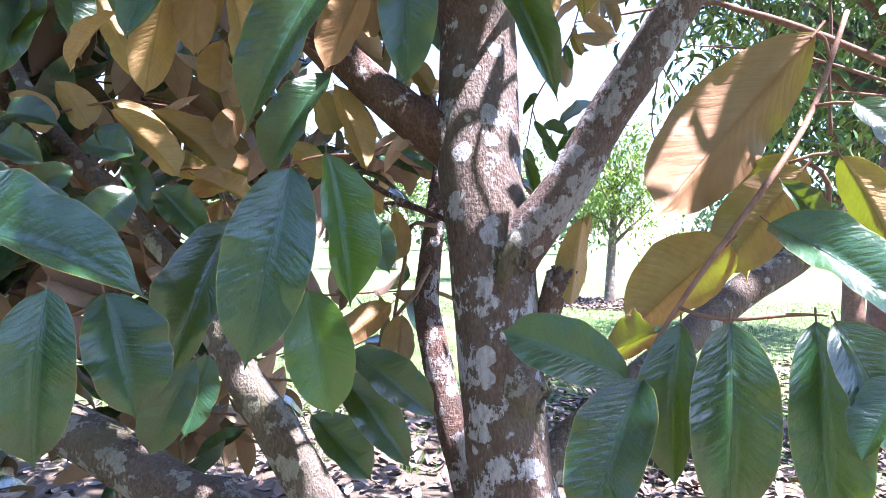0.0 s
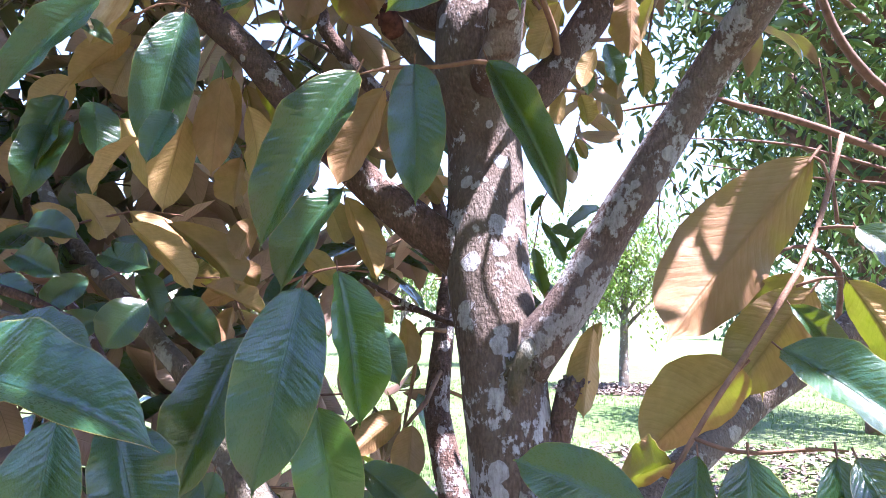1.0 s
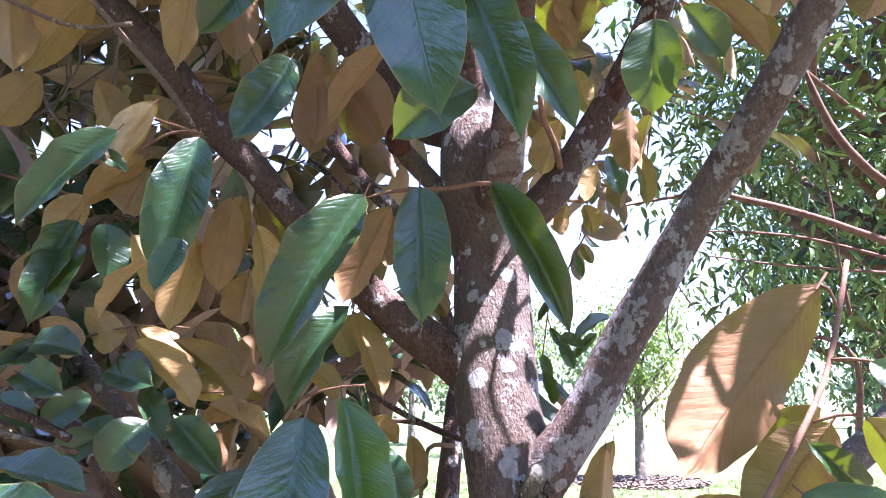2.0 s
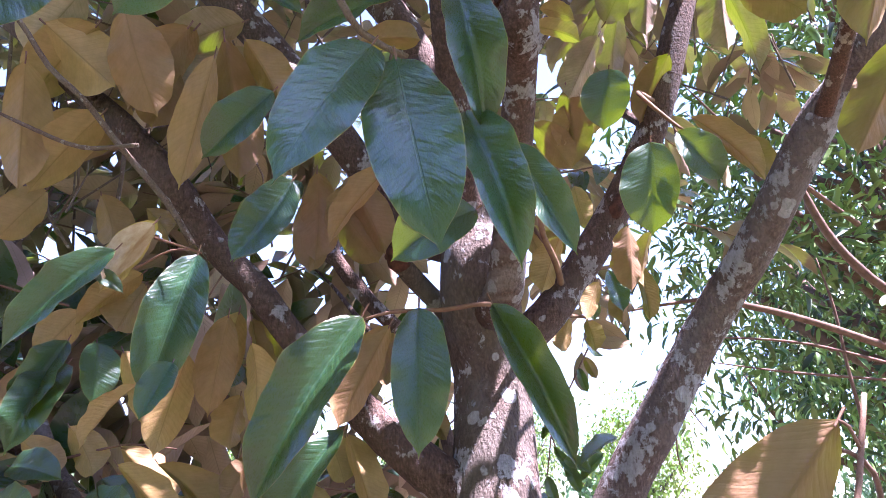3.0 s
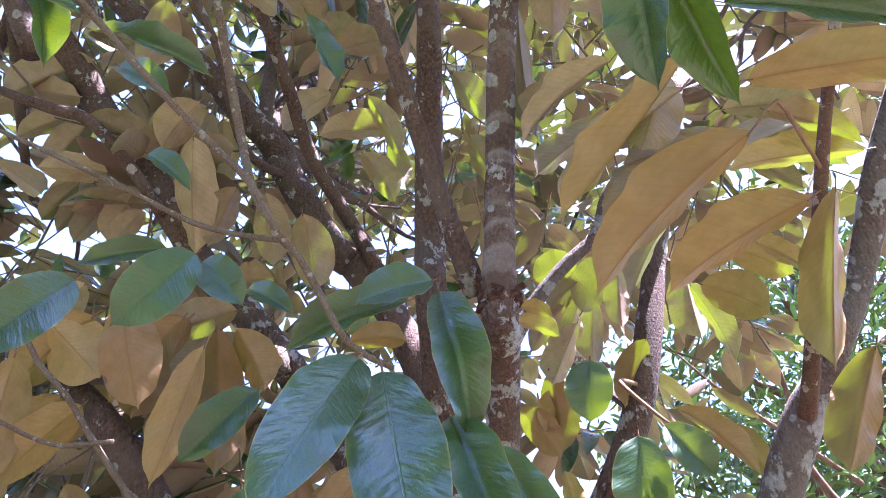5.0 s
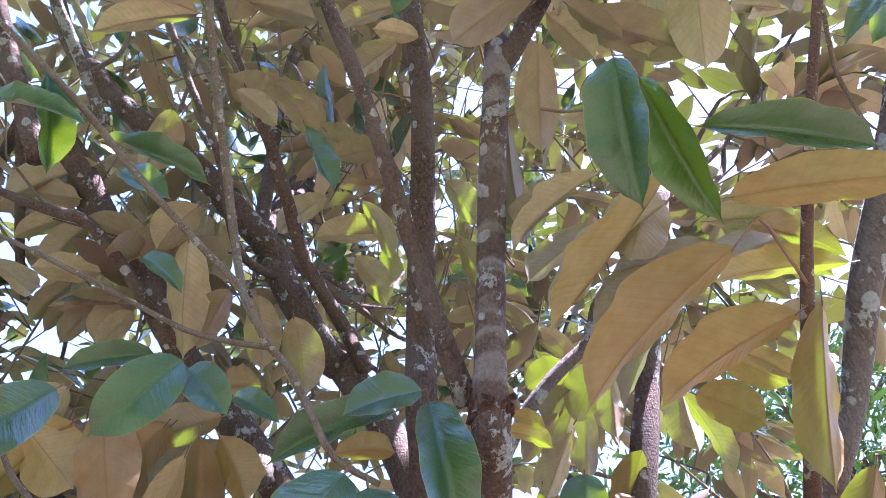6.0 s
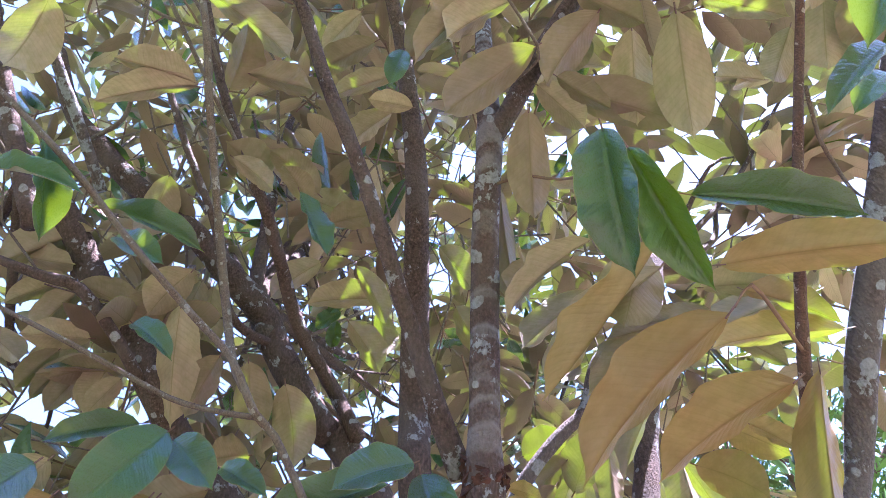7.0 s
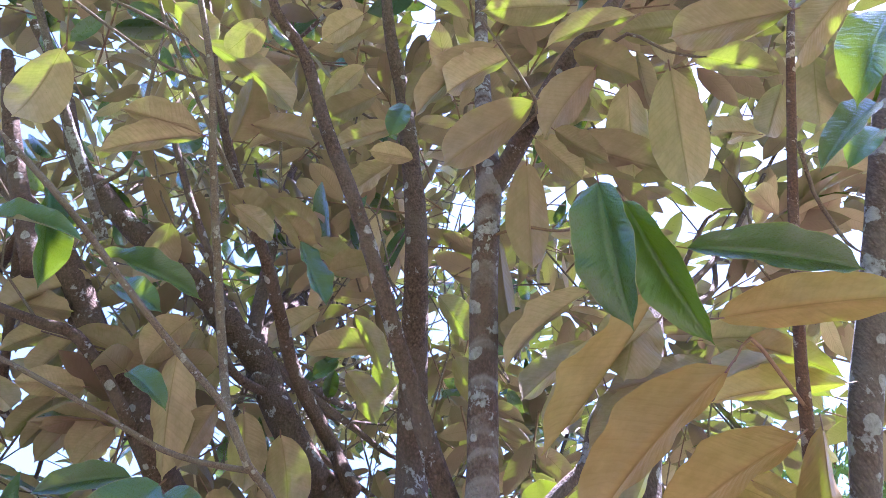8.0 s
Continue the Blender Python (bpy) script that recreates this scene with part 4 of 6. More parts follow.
twig_rust2 = stem("twig", tree, [(-0.637, 1.19, 1.472, 0.0022), (-0.596, 1.19, 1.49, 0.0019), (-0.56, 1.19, 1.5, 0.0017)], stalk_mat, "", 6, 0.02)
twig_rust3 = stem("twig", tree, [(-0.701, 1.189, 1.572, 0.0026), (-0.639, 1.19, 1.588, 0.0023), (-0.576, 1.192, 1.599, 0.002), (-0.498, 1.198, 1.592, 0.0017)], stalk_mat, "", 6, 0.02)
twig_rust4 = stem("twig", tree, [(-0.237, 0.984, 1.458, 0.0026), (-0.2, 0.983, 1.473, 0.0023), (-0.167, 0.984, 1.481, 0.002), (-0.13, 0.986, 1.484, 0.0017)], stalk_mat, "", 6, 0.02)
twig_rust5 = stem("twig", tree, [(-0.416, 0.853, 1.844, 0.0022), (-0.383, 0.856, 1.834, 0.0019), (-0.348, 0.861, 1.823, 0.0017)], stalk_mat, "", 6, 0.02)
twig_rust6 = stem("twig", tree, [(-0.45, 0.877, 1.808, 0.0022), (-0.425, 0.876, 1.822, 0.0019), (-0.401, 0.876, 1.834, 0.0017), (-0.375, 0.877, 1.836, 0.0014)], stalk_mat, "", 6, 0.02)
twig_grey1 = stem("twig", tree, [(-0.801, 1.095, 2.063, 0.004), (-0.77, 1.108, 1.998, 0.0035), (-0.731, 1.12, 1.946, 0.003)], twig_bark, "", 6, 0.02)
twig_grey2 = stem("twig", tree, [(-0.735, 1.056, 1.45, 0.009), (-0.681, 1.062, 1.433, 0.0079), (-0.617, 1.072, 1.401, 0.0068)], limb_bark, "", 6, 0.02)
twig_grey3 = stem("twig", tree, [(-0.735, 1.063, 1.412, 0.0055), (-0.671, 1.069, 1.397, 0.0048), (-0.603, 1.077, 1.38, 0.0042)], twig_bark, "", 6, 0.02)

# ---- the large leaves, one by one: base, tip, way of the green face, width ----
leaf(limb_low_left, -0.331, 0.477, 1.366, -0.152, 0.443, 1.325, 0.25, -0.66, 0.7, 0.075, 2)
leaf(limb_low_left, -0.355, 0.655, 1.309, -0.353, 0.633, 1.144, 0.39, -0.91, 0.13, 0.08)
leaf(limb_low_left, -0.324, 0.697, 1.302, -0.278, 0.676, 1.18, 0.63, -0.7, 0.35, 0.088)
leaf(limb_low_left, -0.234, 0.821, 1.383, -0.285, 0.756, 1.203, 0, -0.94, 0.34, 0.08)
leaf(limb_low_left, -0.16, 0.785, 1.441, -0.187, 0.72, 1.223, 0.24, -0.94, 0.25, 0.099, 0)
leaf(limb_low_left, -0.128, 0.826, 1.464, -0.088, 0.785, 1.284, 0.54, -0.79, 0.3, 0.069, 8)
leaf(limb_low_left, -0.156, 0.862, 1.296, -0.117, 0.841, 1.142, 0.21, -0.96, 0.19, 0.088, 9)
leaf(twig_low4, -0.122, 0.992, 1.198, 0.005, 0.965, 1.113, 0.19, -0.82, 0.55, 0.067)
leaf(twig_low4, -0.133, 0.991, 1.16, -0.028, 0.943, 1.046, 0.15, -0.86, 0.5, 0.069)
leaf(twig_low4, -0.178, 0.989, 1.103, -0.084, 0.961, 1.02, 0.31, -0.74, 0.59, 0.067)
leaf(limb_low_left, -0.329, 0.935, 1.188, -0.382, 0.911, 1.062, 0.01, -0.98, 0.18, 0.07)
leaf(limb_low_left, -0.331, 0.985, 1.187, -0.351, 0.952, 1.076, 0.04, -0.96, 0.28, 0.069)
leaf(twig_front, -0.115, 0.852, 1.726, -0.227, 0.826, 1.488, -0.05, -0.99, 0.13, 0.094, 1)
leaf(twig_front, -0.042, 0.864, 1.741, -0.036, 0.848, 1.549, 0.18, -0.98, 0.09, 0.078, 0)
leaf(twig_front, 0.055, 0.878, 1.75, 0.155, 0.881, 1.54, 0.08, -1, 0.02, 0.06, 4)
leaf(limb_left, -0.158, 0.984, 1.598, -0.241, 0.965, 1.445, -0.17, -0.96, 0.21, 0.069)
leaf(twig_right, 0.184, 0.614, 1.246, 0.075, 0.65, 1.282, -0.12, -0.85, 0.51, 0.06, 0)
leaf(twig_right, 0.19, 0.594, 1.252, 0.14, 0.55, 1.132, -0.41, -0.79, 0.46, 0.07, 1)
leaf(twig_right2, 0.225, 0.606, 1.297, 0.216, 0.583, 1.165, -0.61, -0.77, 0.17, 0.052, 1)
leaf(twig_right2, 0.258, 0.587, 1.301, 0.248, 0.554, 1.147, -0.28, -0.93, 0.22, 0.07, 4)
leaf(twig_right2, 0.312, 0.559, 1.307, 0.314, 0.527, 1.152, -0.31, -0.93, 0.19, 0.058, 1)
leaf(twig_right2, 0.321, 0.549, 1.309, 0.359, 0.519, 1.209, -0.01, -0.96, 0.29, 0.062)
leaf(twig_right, 0.307, 0.63, 1.384, 0.383, 0.541, 1.299, -0.21, -0.77, 0.61, 0.067, 4)
leaf(twig_right2, 0.35, 0.51, 1.275, 0.312, 0.498, 1.219, -0.71, -0.41, 0.57, 0.04)
leaf(twig_right5, 0.381, 0.706, 1.575, 0.221, 0.677, 1.388, -0.12, 0.99, -0.05, 0.108, 1)
leaf(twig_right, 0.363, 0.683, 1.44, 0.295, 0.719, 1.332, 0.27, 0.95, 0.14, 0.076)
leaf(twig_right, 0.284, 0.659, 1.366, 0.211, 0.735, 1.269, 0.29, 0.85, 0.44, 0.089, 2)
leaf(twig_right, 0.212, 0.635, 1.285, 0.18, 0.713, 1.244, 0.61, 0.55, 0.57, 0.046)
leaf(twig_right, 0.331, 0.662, 1.424, 0.389, 0.683, 1.368, 0.26, -0.96, -0.1, 0.031)
leaf(twig_right4, 0.374, 0.644, 1.446, 0.419, 0.623, 1.341, 0.69, 0.7, 0.16, 0.051)
leaf(twig_right3, 0.385, 0.645, 1.494, 0.422, 0.625, 1.433, -0.01, -0.95, 0.3, 0.045)
leaf(twig_right, 0.359, 0.703, 1.457, 0.352, 0.781, 1.324, -0.03, 0.86, 0.5, 0.068)
leaf(limb_right, 0.215, 1.027, 1.398, 0.195, 1.005, 1.268, -0.2, 0.97, -0.14, 0.051)
leaf(limb_right, 0.233, 1.058, 1.407, 0.222, 1.036, 1.299, -0.5, 0.85, -0.13, 0.045)
leaf(limb_left, -0.095, 0.961, 1.745, -0.163, 0.963, 1.597, -0.46, 0.86, 0.22, 0.067)
leaf(limb_left, -0.387, 0.951, 1.701, -0.416, 0.955, 1.557, -0.59, 0.79, 0.14, 0.069)
leaf(limb_left, -0.336, 0.954, 1.761, -0.348, 0.959, 1.613, -0.55, 0.83, 0.07, 0.062)
leaf(limb_left, -0.307, 0.982, 1.726, -0.291, 0.985, 1.603, 0.2, 0.98, 0.05, 0.06)
leaf(limb_left, -0.325, 1.014, 1.654, -0.33, 1.008, 1.572, -0.79, 0.62, 0.01, 0.061)
leaf(limb_left, -0.385, 0.925, 1.847, -0.419, 0.912, 1.623, 0.34, -0.94, 0, 0.088, 0)
leaf(limb_left, -0.434, 0.798, 1.803, -0.538, 0.775, 1.665, 0.2, -0.98, 0.01, 0.059, 1)
leaf(limb_left, -0.52, 0.872, 1.702, -0.549, 0.851, 1.579, 0.33, -0.94, 0.08, 0.055)
leaf(limb_left, -0.51, 0.921, 1.712, -0.497, 0.918, 1.623, 0.76, -0.64, 0.13, 0.061)
leaf(limb_left, -0.4, 0.85, 1.638, -0.441, 0.821, 1.556, -0.89, -0.04, 0.46, 0.038)
leaf(limb_left, -0.522, 0.886, 1.673, -0.542, 0.833, 1.55, 0.42, -0.86, 0.3, 0.061)
leaf(limb_left, -0.329, 0.792, 1.653, -0.341, 0.76, 1.581, 0.32, -0.89, 0.34, 0.042)
leaf(limb_low_left, -0.52, 1.054, 1.555, -0.39, 1.017, 1.448, 0.39, 0.91, 0.16, 0.061)
leaf(limb_low_left, -0.456, 1.056, 1.556, -0.32, 1.019, 1.444, 0.36, 0.92, 0.13, 0.062)
leaf(limb_left, -0.17, 1.067, 1.603, -0.109, 1.027, 1.463, 0.32, 0.94, -0.13, 0.057)
leaf(limb_low_left, -0.327, 1.091, 1.57, -0.337, 1.039, 1.497, -0.78, 0.56, -0.29, 0.052)
leaf(limb_low_left, -0.577, 1.081, 1.508, -0.469, 1.035, 1.483, -0.21, -0.8, 0.56, 0.057)
leaf(limb_low_left, -0.482, 1.053, 1.43, -0.535, 1.03, 1.356, 0.2, -0.97, 0.16, 0.077)
leaf(limb_low_left, -0.442, 1.055, 1.433, -0.349, 1.037, 1.349, 0.2, -0.89, 0.41, 0.064)
leaf(limb_low_left, -0.516, 1.093, 1.478, -0.467, 1.073, 1.392, 0.54, -0.7, 0.46, 0.05)
leaf(limb_low_left, -0.112, 0.996, 1.398, -0.066, 0.976, 1.313, 0.32, -0.87, 0.38, 0.054)
leaf(limb_low_left, -0.701, 1.047, 1.503, -0.607, 1.029, 1.467, 0.04, -0.86, 0.51, 0.065)
leaf(twig_low4, -0.078, 1.105, 1.257, -0.147, 1.061, 1.2, -0.44, 0.89, -0.15, 0.057)
leaf(twig_low4, -0.06, 1.105, 1.239, -0.064, 1.064, 1.158, -0.29, 0.86, -0.42, 0.059)
leaf(twig_low3, -0.076, 1.107, 1.41, -0.07, 1.086, 1.325, 0.25, 0.94, -0.22, 0.041)
leaf(limb_low_left, -0.381, 1.037, 1.455, -0.263, 1, 1.403, 0.43, 0.8, 0.42, 0.05)
leaf(limb_low_left, -0.361, 1.138, 1.455, -0.432, 1.135, 1.425, -0.29, 0.74, 0.61, 0.05)
leaf(limb_left, -0.211, 0.804, 1.903, -0.268, 0.773, 1.774, 0.35, -0.93, 0.07, 0.068)
leaf(limb_left, -0.199, 0.925, 1.969, -0.214, 0.931, 1.815, -0.46, 0.88, 0.08, 0.07)
leaf(limb_left, -0.186, 0.971, 1.943, -0.117, 0.972, 1.847, 0.23, 0.96, 0.18, 0.078)
leaf(limb_left, -0.136, 0.9, 1.961, -0.182, 0.893, 1.869, -0.85, 0.33, 0.4, 0.044)
leaf(twig_pale, 0.035, 0.807, 1.856, -0.073, 0.803, 1.784, 0.04, -1, 0, 0.081)
leaf(twig_pale, -0.072, 0.602, 1.955, -0.138, 0.533, 1.751, 0.35, -0.92, 0.19, 0.081, 11)
leaf(twig_pale, -0.046, 0.61, 1.942, 0.007, 0.58, 1.704, 0.05, -0.99, 0.14, 0.097, 11)
leaf(leader_thin, 0.025, 0.707, 1.939, 0.087, 0.706, 1.733, 0.1, -0.99, 0.04, 0.074, 4)
leaf(leader_thin, 0.076, 0.763, 1.925, 0.158, 0.778, 1.778, 0.09, -0.99, -0.05, 0.06, 0)
leaf(leader_thin, 0.014, 0.652, 2.088, 0.049, 0.706, 1.901, 0.21, -0.95, -0.24, 0.076, 6)
leaf(leader_thin, 0.009, 0.597, 2.061, -0.082, 0.589, 2.021, 0.1, -0.99, -0.03, 0.061, 1)
leaf(twig_pale, -0.025, 0.639, 2.064, -0.172, 0.641, 1.996, 0.04, -0.99, -0.11, 0.052, 2)
leaf(twig_pale, -0.293, 0.593, 2.116, -0.371, 0.598, 2.008, 0.48, -0.79, -0.39, 0.077, 0)
leaf(twig_pale, -0.293, 0.613, 2.12, -0.229, 0.628, 2.056, 0.05, -0.98, -0.19, 0.057, 4)
leaf(limb_up_left, -0.356, 0.495, 1.991, -0.414, 0.478, 1.885, 0.66, -0.71, -0.25, 0.062, 1)
leaf(limb_up_left, -0.377, 0.66, 2.193, -0.492, 0.648, 2.156, 0.19, -0.93, -0.31, 0.045, 1)
leaf(limb_up_left, -0.237, 0.761, 2.017, -0.322, 0.762, 1.915, 0.22, -0.96, -0.2, 0.061, 4)
leaf(limb_up_left, -0.21, 0.836, 1.919, -0.287, 0.827, 1.796, 0.17, -0.99, -0.03, 0.067)
leaf(limb_up_left, -0.275, 0.733, 2.174, -0.197, 0.732, 2.122, 0, -1, 0.02, 0.043)
leaf(twig_r9, 0.292, 0.887, 1.999, 0.289, 0.923, 1.864, -0.41, -0.88, -0.23, 0.088, 4)
leaf(twig_r9, 0.24, 0.875, 2.123, 0.228, 0.901, 2.028, -0.32, -0.92, -0.22, 0.078, 4)
leaf(twig_r9, 0.328, 0.874, 2.008, 0.389, 0.893, 1.937, 0.03, -0.97, -0.23, 0.062)
leaf(limb_back, 0.435, 0.959, 2.054, 0.497, 0.976, 1.964, 0.76, 0.28, 0.58, 0.047)
leaf(limb_up_left, -0.637, 0.795, 2.114, -0.636, 0.851, 1.919, -0.46, 0.86, 0.24, 0.08)
leaf(limb_up_left, -0.55, 0.871, 2.067, -0.651, 0.886, 1.936, -0.69, 0.43, 0.58, 0.085)
leaf(twig_left, -0.516, 0.814, 2.225, -0.454, 0.862, 2.052, -0.19, 0.96, 0.2, 0.103)
leaf(limb_up_left, -0.424, 0.848, 2.214, -0.512, 0.871, 2.071, -0.68, 0.54, 0.5, 0.091)
leaf(limb_up_left, -0.487, 0.9, 2.193, -0.494, 0.919, 2.068, -0.27, 0.95, 0.16, 0.084)
leaf(limb_up_left, -0.377, 0.856, 2.162, -0.419, 0.899, 1.944, -0.68, 0.69, 0.26, 0.063)
leaf(limb_up_left, -0.376, 0.875, 2.212, -0.348, 0.952, 1.981, -0.18, 0.94, 0.29, 0.084)
leaf(limb_up_left, -0.35, 0.894, 2.224, -0.282, 0.914, 2.107, 0.24, 0.92, 0.3, 0.081)
leaf(twig_left, -0.658, 0.83, 2.217, -0.532, 0.862, 2.109, 0.03, 0.95, 0.31, 0.113)
leaf(twig_left, -0.615, 0.84, 2.291, -0.692, 0.852, 2.171, -0.74, 0.42, 0.52, 0.099)
leaf(limb_left, -0.207, 0.9, 1.971, -0.205, 0.927, 1.831, -0.09, 0.98, 0.19, 0.066)
leaf(limb_left, -0.09, 0.869, 1.959, -0.176, 0.88, 1.839, -0.63, 0.59, 0.51, 0.051)
leaf(limb_left, -0.167, 0.943, 1.981, -0.106, 0.965, 1.859, 0.1, 0.97, 0.23, 0.074)
leaf(leader_thin, -0.117, 0.739, 2.075, -0.032, 0.727, 2.067, 0.15, 0.5, 0.85, 0.043)
leaf(limb_left, -0.404, 0.831, 1.859, -0.467, 0.834, 1.757, -0.69, 0.56, 0.45, 0.052)
leaf(limb_left, -0.481, 0.954, 1.829, -0.566, 0.946, 1.745, -0.65, 0.45, 0.61, 0.057)
leaf(limb_left, -0.43, 0.991, 1.851, -0.44, 0.992, 1.76, -0.74, 0.67, 0.09, 0.085)
leaf(limb_left, -0.343, 1.01, 1.783, -0.376, 1.038, 1.638, -0.51, 0.81, 0.27, 0.066)
leaf(limb_left, -0.335, 1.045, 1.782, -0.321, 1.087, 1.639, 0.17, 0.94, 0.29, 0.06)
leaf(limb_left, -0.31, 1.026, 1.822, -0.266, 1.061, 1.696, 0.21, 0.92, 0.33, 0.06)
leaf(limb_left, -0.36, 0.903, 2.27, -0.477, 0.878, 2.193, -0.56, 0.4, 0.72, 0.083)
leaf(limb_left, -0.283, 0.843, 2.288, -0.35, 0.843, 2.279, -0.13, 0.08, 0.99, 0.075)
leaf(twig_r6, 0.341, 0.409, 2.082, 0.177, 0.52, 1.963, -0.26, 0.5, 0.83, 0.085, 2)
leaf(shoot_right, 0.407, 0.468, 2.044, 0.26, 0.545, 1.985, -0.12, 0.46, 0.88, 0.075, 2)
leaf(shoot_right, 0.433, 0.462, 2.053, 0.394, 0.543, 1.884, 0.12, 0.91, 0.4, 0.046, 3)
leaf(shoot_right, 0.484, 0.598, 1.948, 0.422, 0.641, 1.826, 0.14, 0.96, 0.26, 0.055)
leaf(twig_r7, 0.207, 0.229, 2.144, 0.223, 0.327, 2.035, -0.6, -0.55, -0.58, 0.067, 3)
leaf(twig_r7, 0.231, 0.245, 2.134, 0.295, 0.34, 2.027, -0.58, -0.4, -0.71, 0.054, 8)
leaf(shoot_right, 0.289, 0.285, 2.109, 0.434, 0.286, 2.063, -0.16, -0.83, -0.53, 0.043, 1)
leaf(shoot_right, 0.332, 0.365, 2.106, 0.498, 0.317, 2.067, 0.29, 0.24, 0.93, 0.057)
leaf(twig_r6, 0.319, 0.414, 2.241, 0.159, 0.536, 2.091, -0.57, 0.23, 0.79, 0.048)
leaf(twig_r7, 0.254, 0.467, 2.325, 0.126, 0.535, 2.233, -0.56, 0.05, 0.82, 0.05)
leaf(leader_right, 0.18, 0.331, 2.47, 0.18, 0.453, 2.357, -0.04, 0.68, 0.73, 0.069, 0)
leaf(leader_right, 0.143, 0.473, 2.498, 0.168, 0.616, 2.348, -0.22, 0.72, 0.65, 0.057)
leaf(leader_fork, 0.194, 0.254, 2.519, 0.055, 0.314, 2.42, -0.46, 0.3, 0.83, 0.077)
leaf(leader_fork, 0.166, 0.201, 2.588, 0.062, 0.24, 2.527, -0.51, 0, 0.86, 0.065)
leaf(leader_fork, 0.3, 0.224, 2.598, 0.207, 0.307, 2.497, -0.43, 0.46, 0.77, 0.082)
leaf(leader_fork, 0.355, 0.253, 2.604, 0.353, 0.376, 2.502, 0.03, 0.64, 0.77, 0.076)
leaf(leader_fork, 0.41, 0.222, 2.577, 0.413, 0.368, 2.425, 0.3, 0.69, 0.66, 0.093, 0)
leaf(leader_fork, 0.198, 0.31, 2.519, 0.264, 0.357, 2.455, 0.55, 0.3, 0.78, 0.062)
leaf(leader_fork, 0.248, 0.332, 2.553, 0.419, 0.366, 2.486, 0.35, 0.09, 0.93, 0.081)
leaf(leader_fork, 0.223, 0.291, 2.496, 0.296, 0.324, 2.44, 0.62, -0.05, 0.78, 0.047)
leaf(leader_right, 0.143, 0.186, 2.598, 0.014, 0.267, 2.497, -0.6, 0.04, 0.8, 0.067)
leaf(leader_thin, -0.001, 0.266, 2.569, -0.025, 0.303, 2.521, 0.14, -0.75, -0.65, 0.038)
leaf(leader_thin, 0.009, 0.34, 2.522, -0.058, 0.32, 2.51, -0.16, -0.04, 0.99, 0.037)
leaf(shoot_right, 0.508, 0.182, 2.224, 0.421, 0.226, 2.148, -0.27, -0.94, -0.22, 0.038, 1)
leaf(limb_up_left, -0.497, 0.325, 2.408, -0.484, 0.425, 2.297, 0.79, -0.5, -0.36, 0.05)
leaf(limb_up_left, -0.54, 0.338, 2.34, -0.398, 0.356, 2.294, 0.05, -0.97, -0.22, 0.04)
leaf(twig_pale, -0.432, 0.408, 2.356, -0.273, 0.453, 2.305, 0.24, -0.97, -0.09, 0.042)
leaf(limb_up_left, -0.511, 0.166, 2.568, -0.551, 0.24, 2.461, -0.5, 0.61, 0.61, 0.083)
leaf(branch_thin2, -0.322, 0.298, 2.545, -0.439, 0.254, 2.549, 0.07, -0.1, 0.99, 0.055)
leaf(branch_thin2, -0.32, 0.3, 2.544, -0.475, 0.31, 2.512, -0.21, -0.24, 0.95, 0.052)
leaf(branch_thin2, -0.289, 0.325, 2.588, -0.239, 0.222, 2.595, 0.3, 0.21, 0.93, 0.072)
leaf(leader_thin, -0.256, 0.303, 2.602, -0.142, 0.313, 2.538, 0.48, 0.11, 0.87, 0.059)
leaf(leader_thin, -0.178, 0.506, 2.533, -0.206, 0.428, 2.523, 0.07, -0.14, 0.99, 0.054)
leaf(leader_thin, -0.187, 0.48, 2.525, -0.136, 0.551, 2.433, 0.72, -0.68, -0.12, 0.052)
leaf(limb_up_mid, -0.538, 0.587, 2.834, -0.596, 0.677, 2.728, -0.18, 0.7, 0.69, 0.089)
leaf(limb_up_mid, -0.406, 0.852, 2.548, -0.466, 0.924, 2.453, -0.54, 0.46, 0.7, 0.081)
leaf(limb_up_mid, -0.35, 0.863, 2.541, -0.337, 0.965, 2.428, -0.03, 0.74, 0.67, 0.081)
leaf(limb_up_mid, -0.278, 0.903, 2.516, -0.256, 1.014, 2.398, -0.06, 0.73, 0.68, 0.095)
leaf(limb_up_mid, -0.304, 0.569, 2.729, -0.38, 0.49, 2.778, 0.28, 0.3, 0.91, 0.104)
leaf(limb_up_mid, -0.496, 0.763, 2.722, -0.578, 0.817, 2.639, -0.6, 0.25, 0.76, 0.102)
leaf(limb_up_mid, -0.558, 0.802, 2.697, -0.632, 0.855, 2.614, -0.62, 0.26, 0.73, 0.102)
leaf(limb_up_left, -0.609, 0.841, 2.671, -0.729, 0.752, 2.679, -0.21, 0.36, 0.91, 0.089)
leaf(limb_up_left, -0.672, 0.921, 2.619, -0.726, 0.982, 2.533, -0.69, 0.32, 0.65, 0.071)
leaf(limb_up_left, -0.685, 0.931, 2.613, -0.794, 0.92, 2.572, -0.36, 0.31, 0.88, 0.071)
leaf(limb_up_left, -0.719, 0.878, 2.646, -0.85, 0.838, 2.623, -0.26, 0.33, 0.91, 0.071)
leaf(limb_up_left, -0.612, 0.943, 2.606, -0.818, 0.909, 2.578, -0.19, 0.38, 0.91, 0.064)
leaf(limb_up_left, -0.63, 0.918, 2.562, -0.686, 0.948, 2.484, -0.69, 0.35, 0.63, 0.061)
leaf(limb_up_left, -0.481, 0.764, 2.603, -0.494, 0.942, 2.442, -0.05, 0.67, 0.74, 0.095)
leaf(limb_back, 0.375, 0.996, 2.245, 0.324, 1.053, 2.137, -0.14, 0.85, 0.51, 0.066)
leaf(limb_back, 0.264, 0.938, 2.311, 0.211, 0.98, 2.19, -0.29, 0.86, 0.42, 0.076)
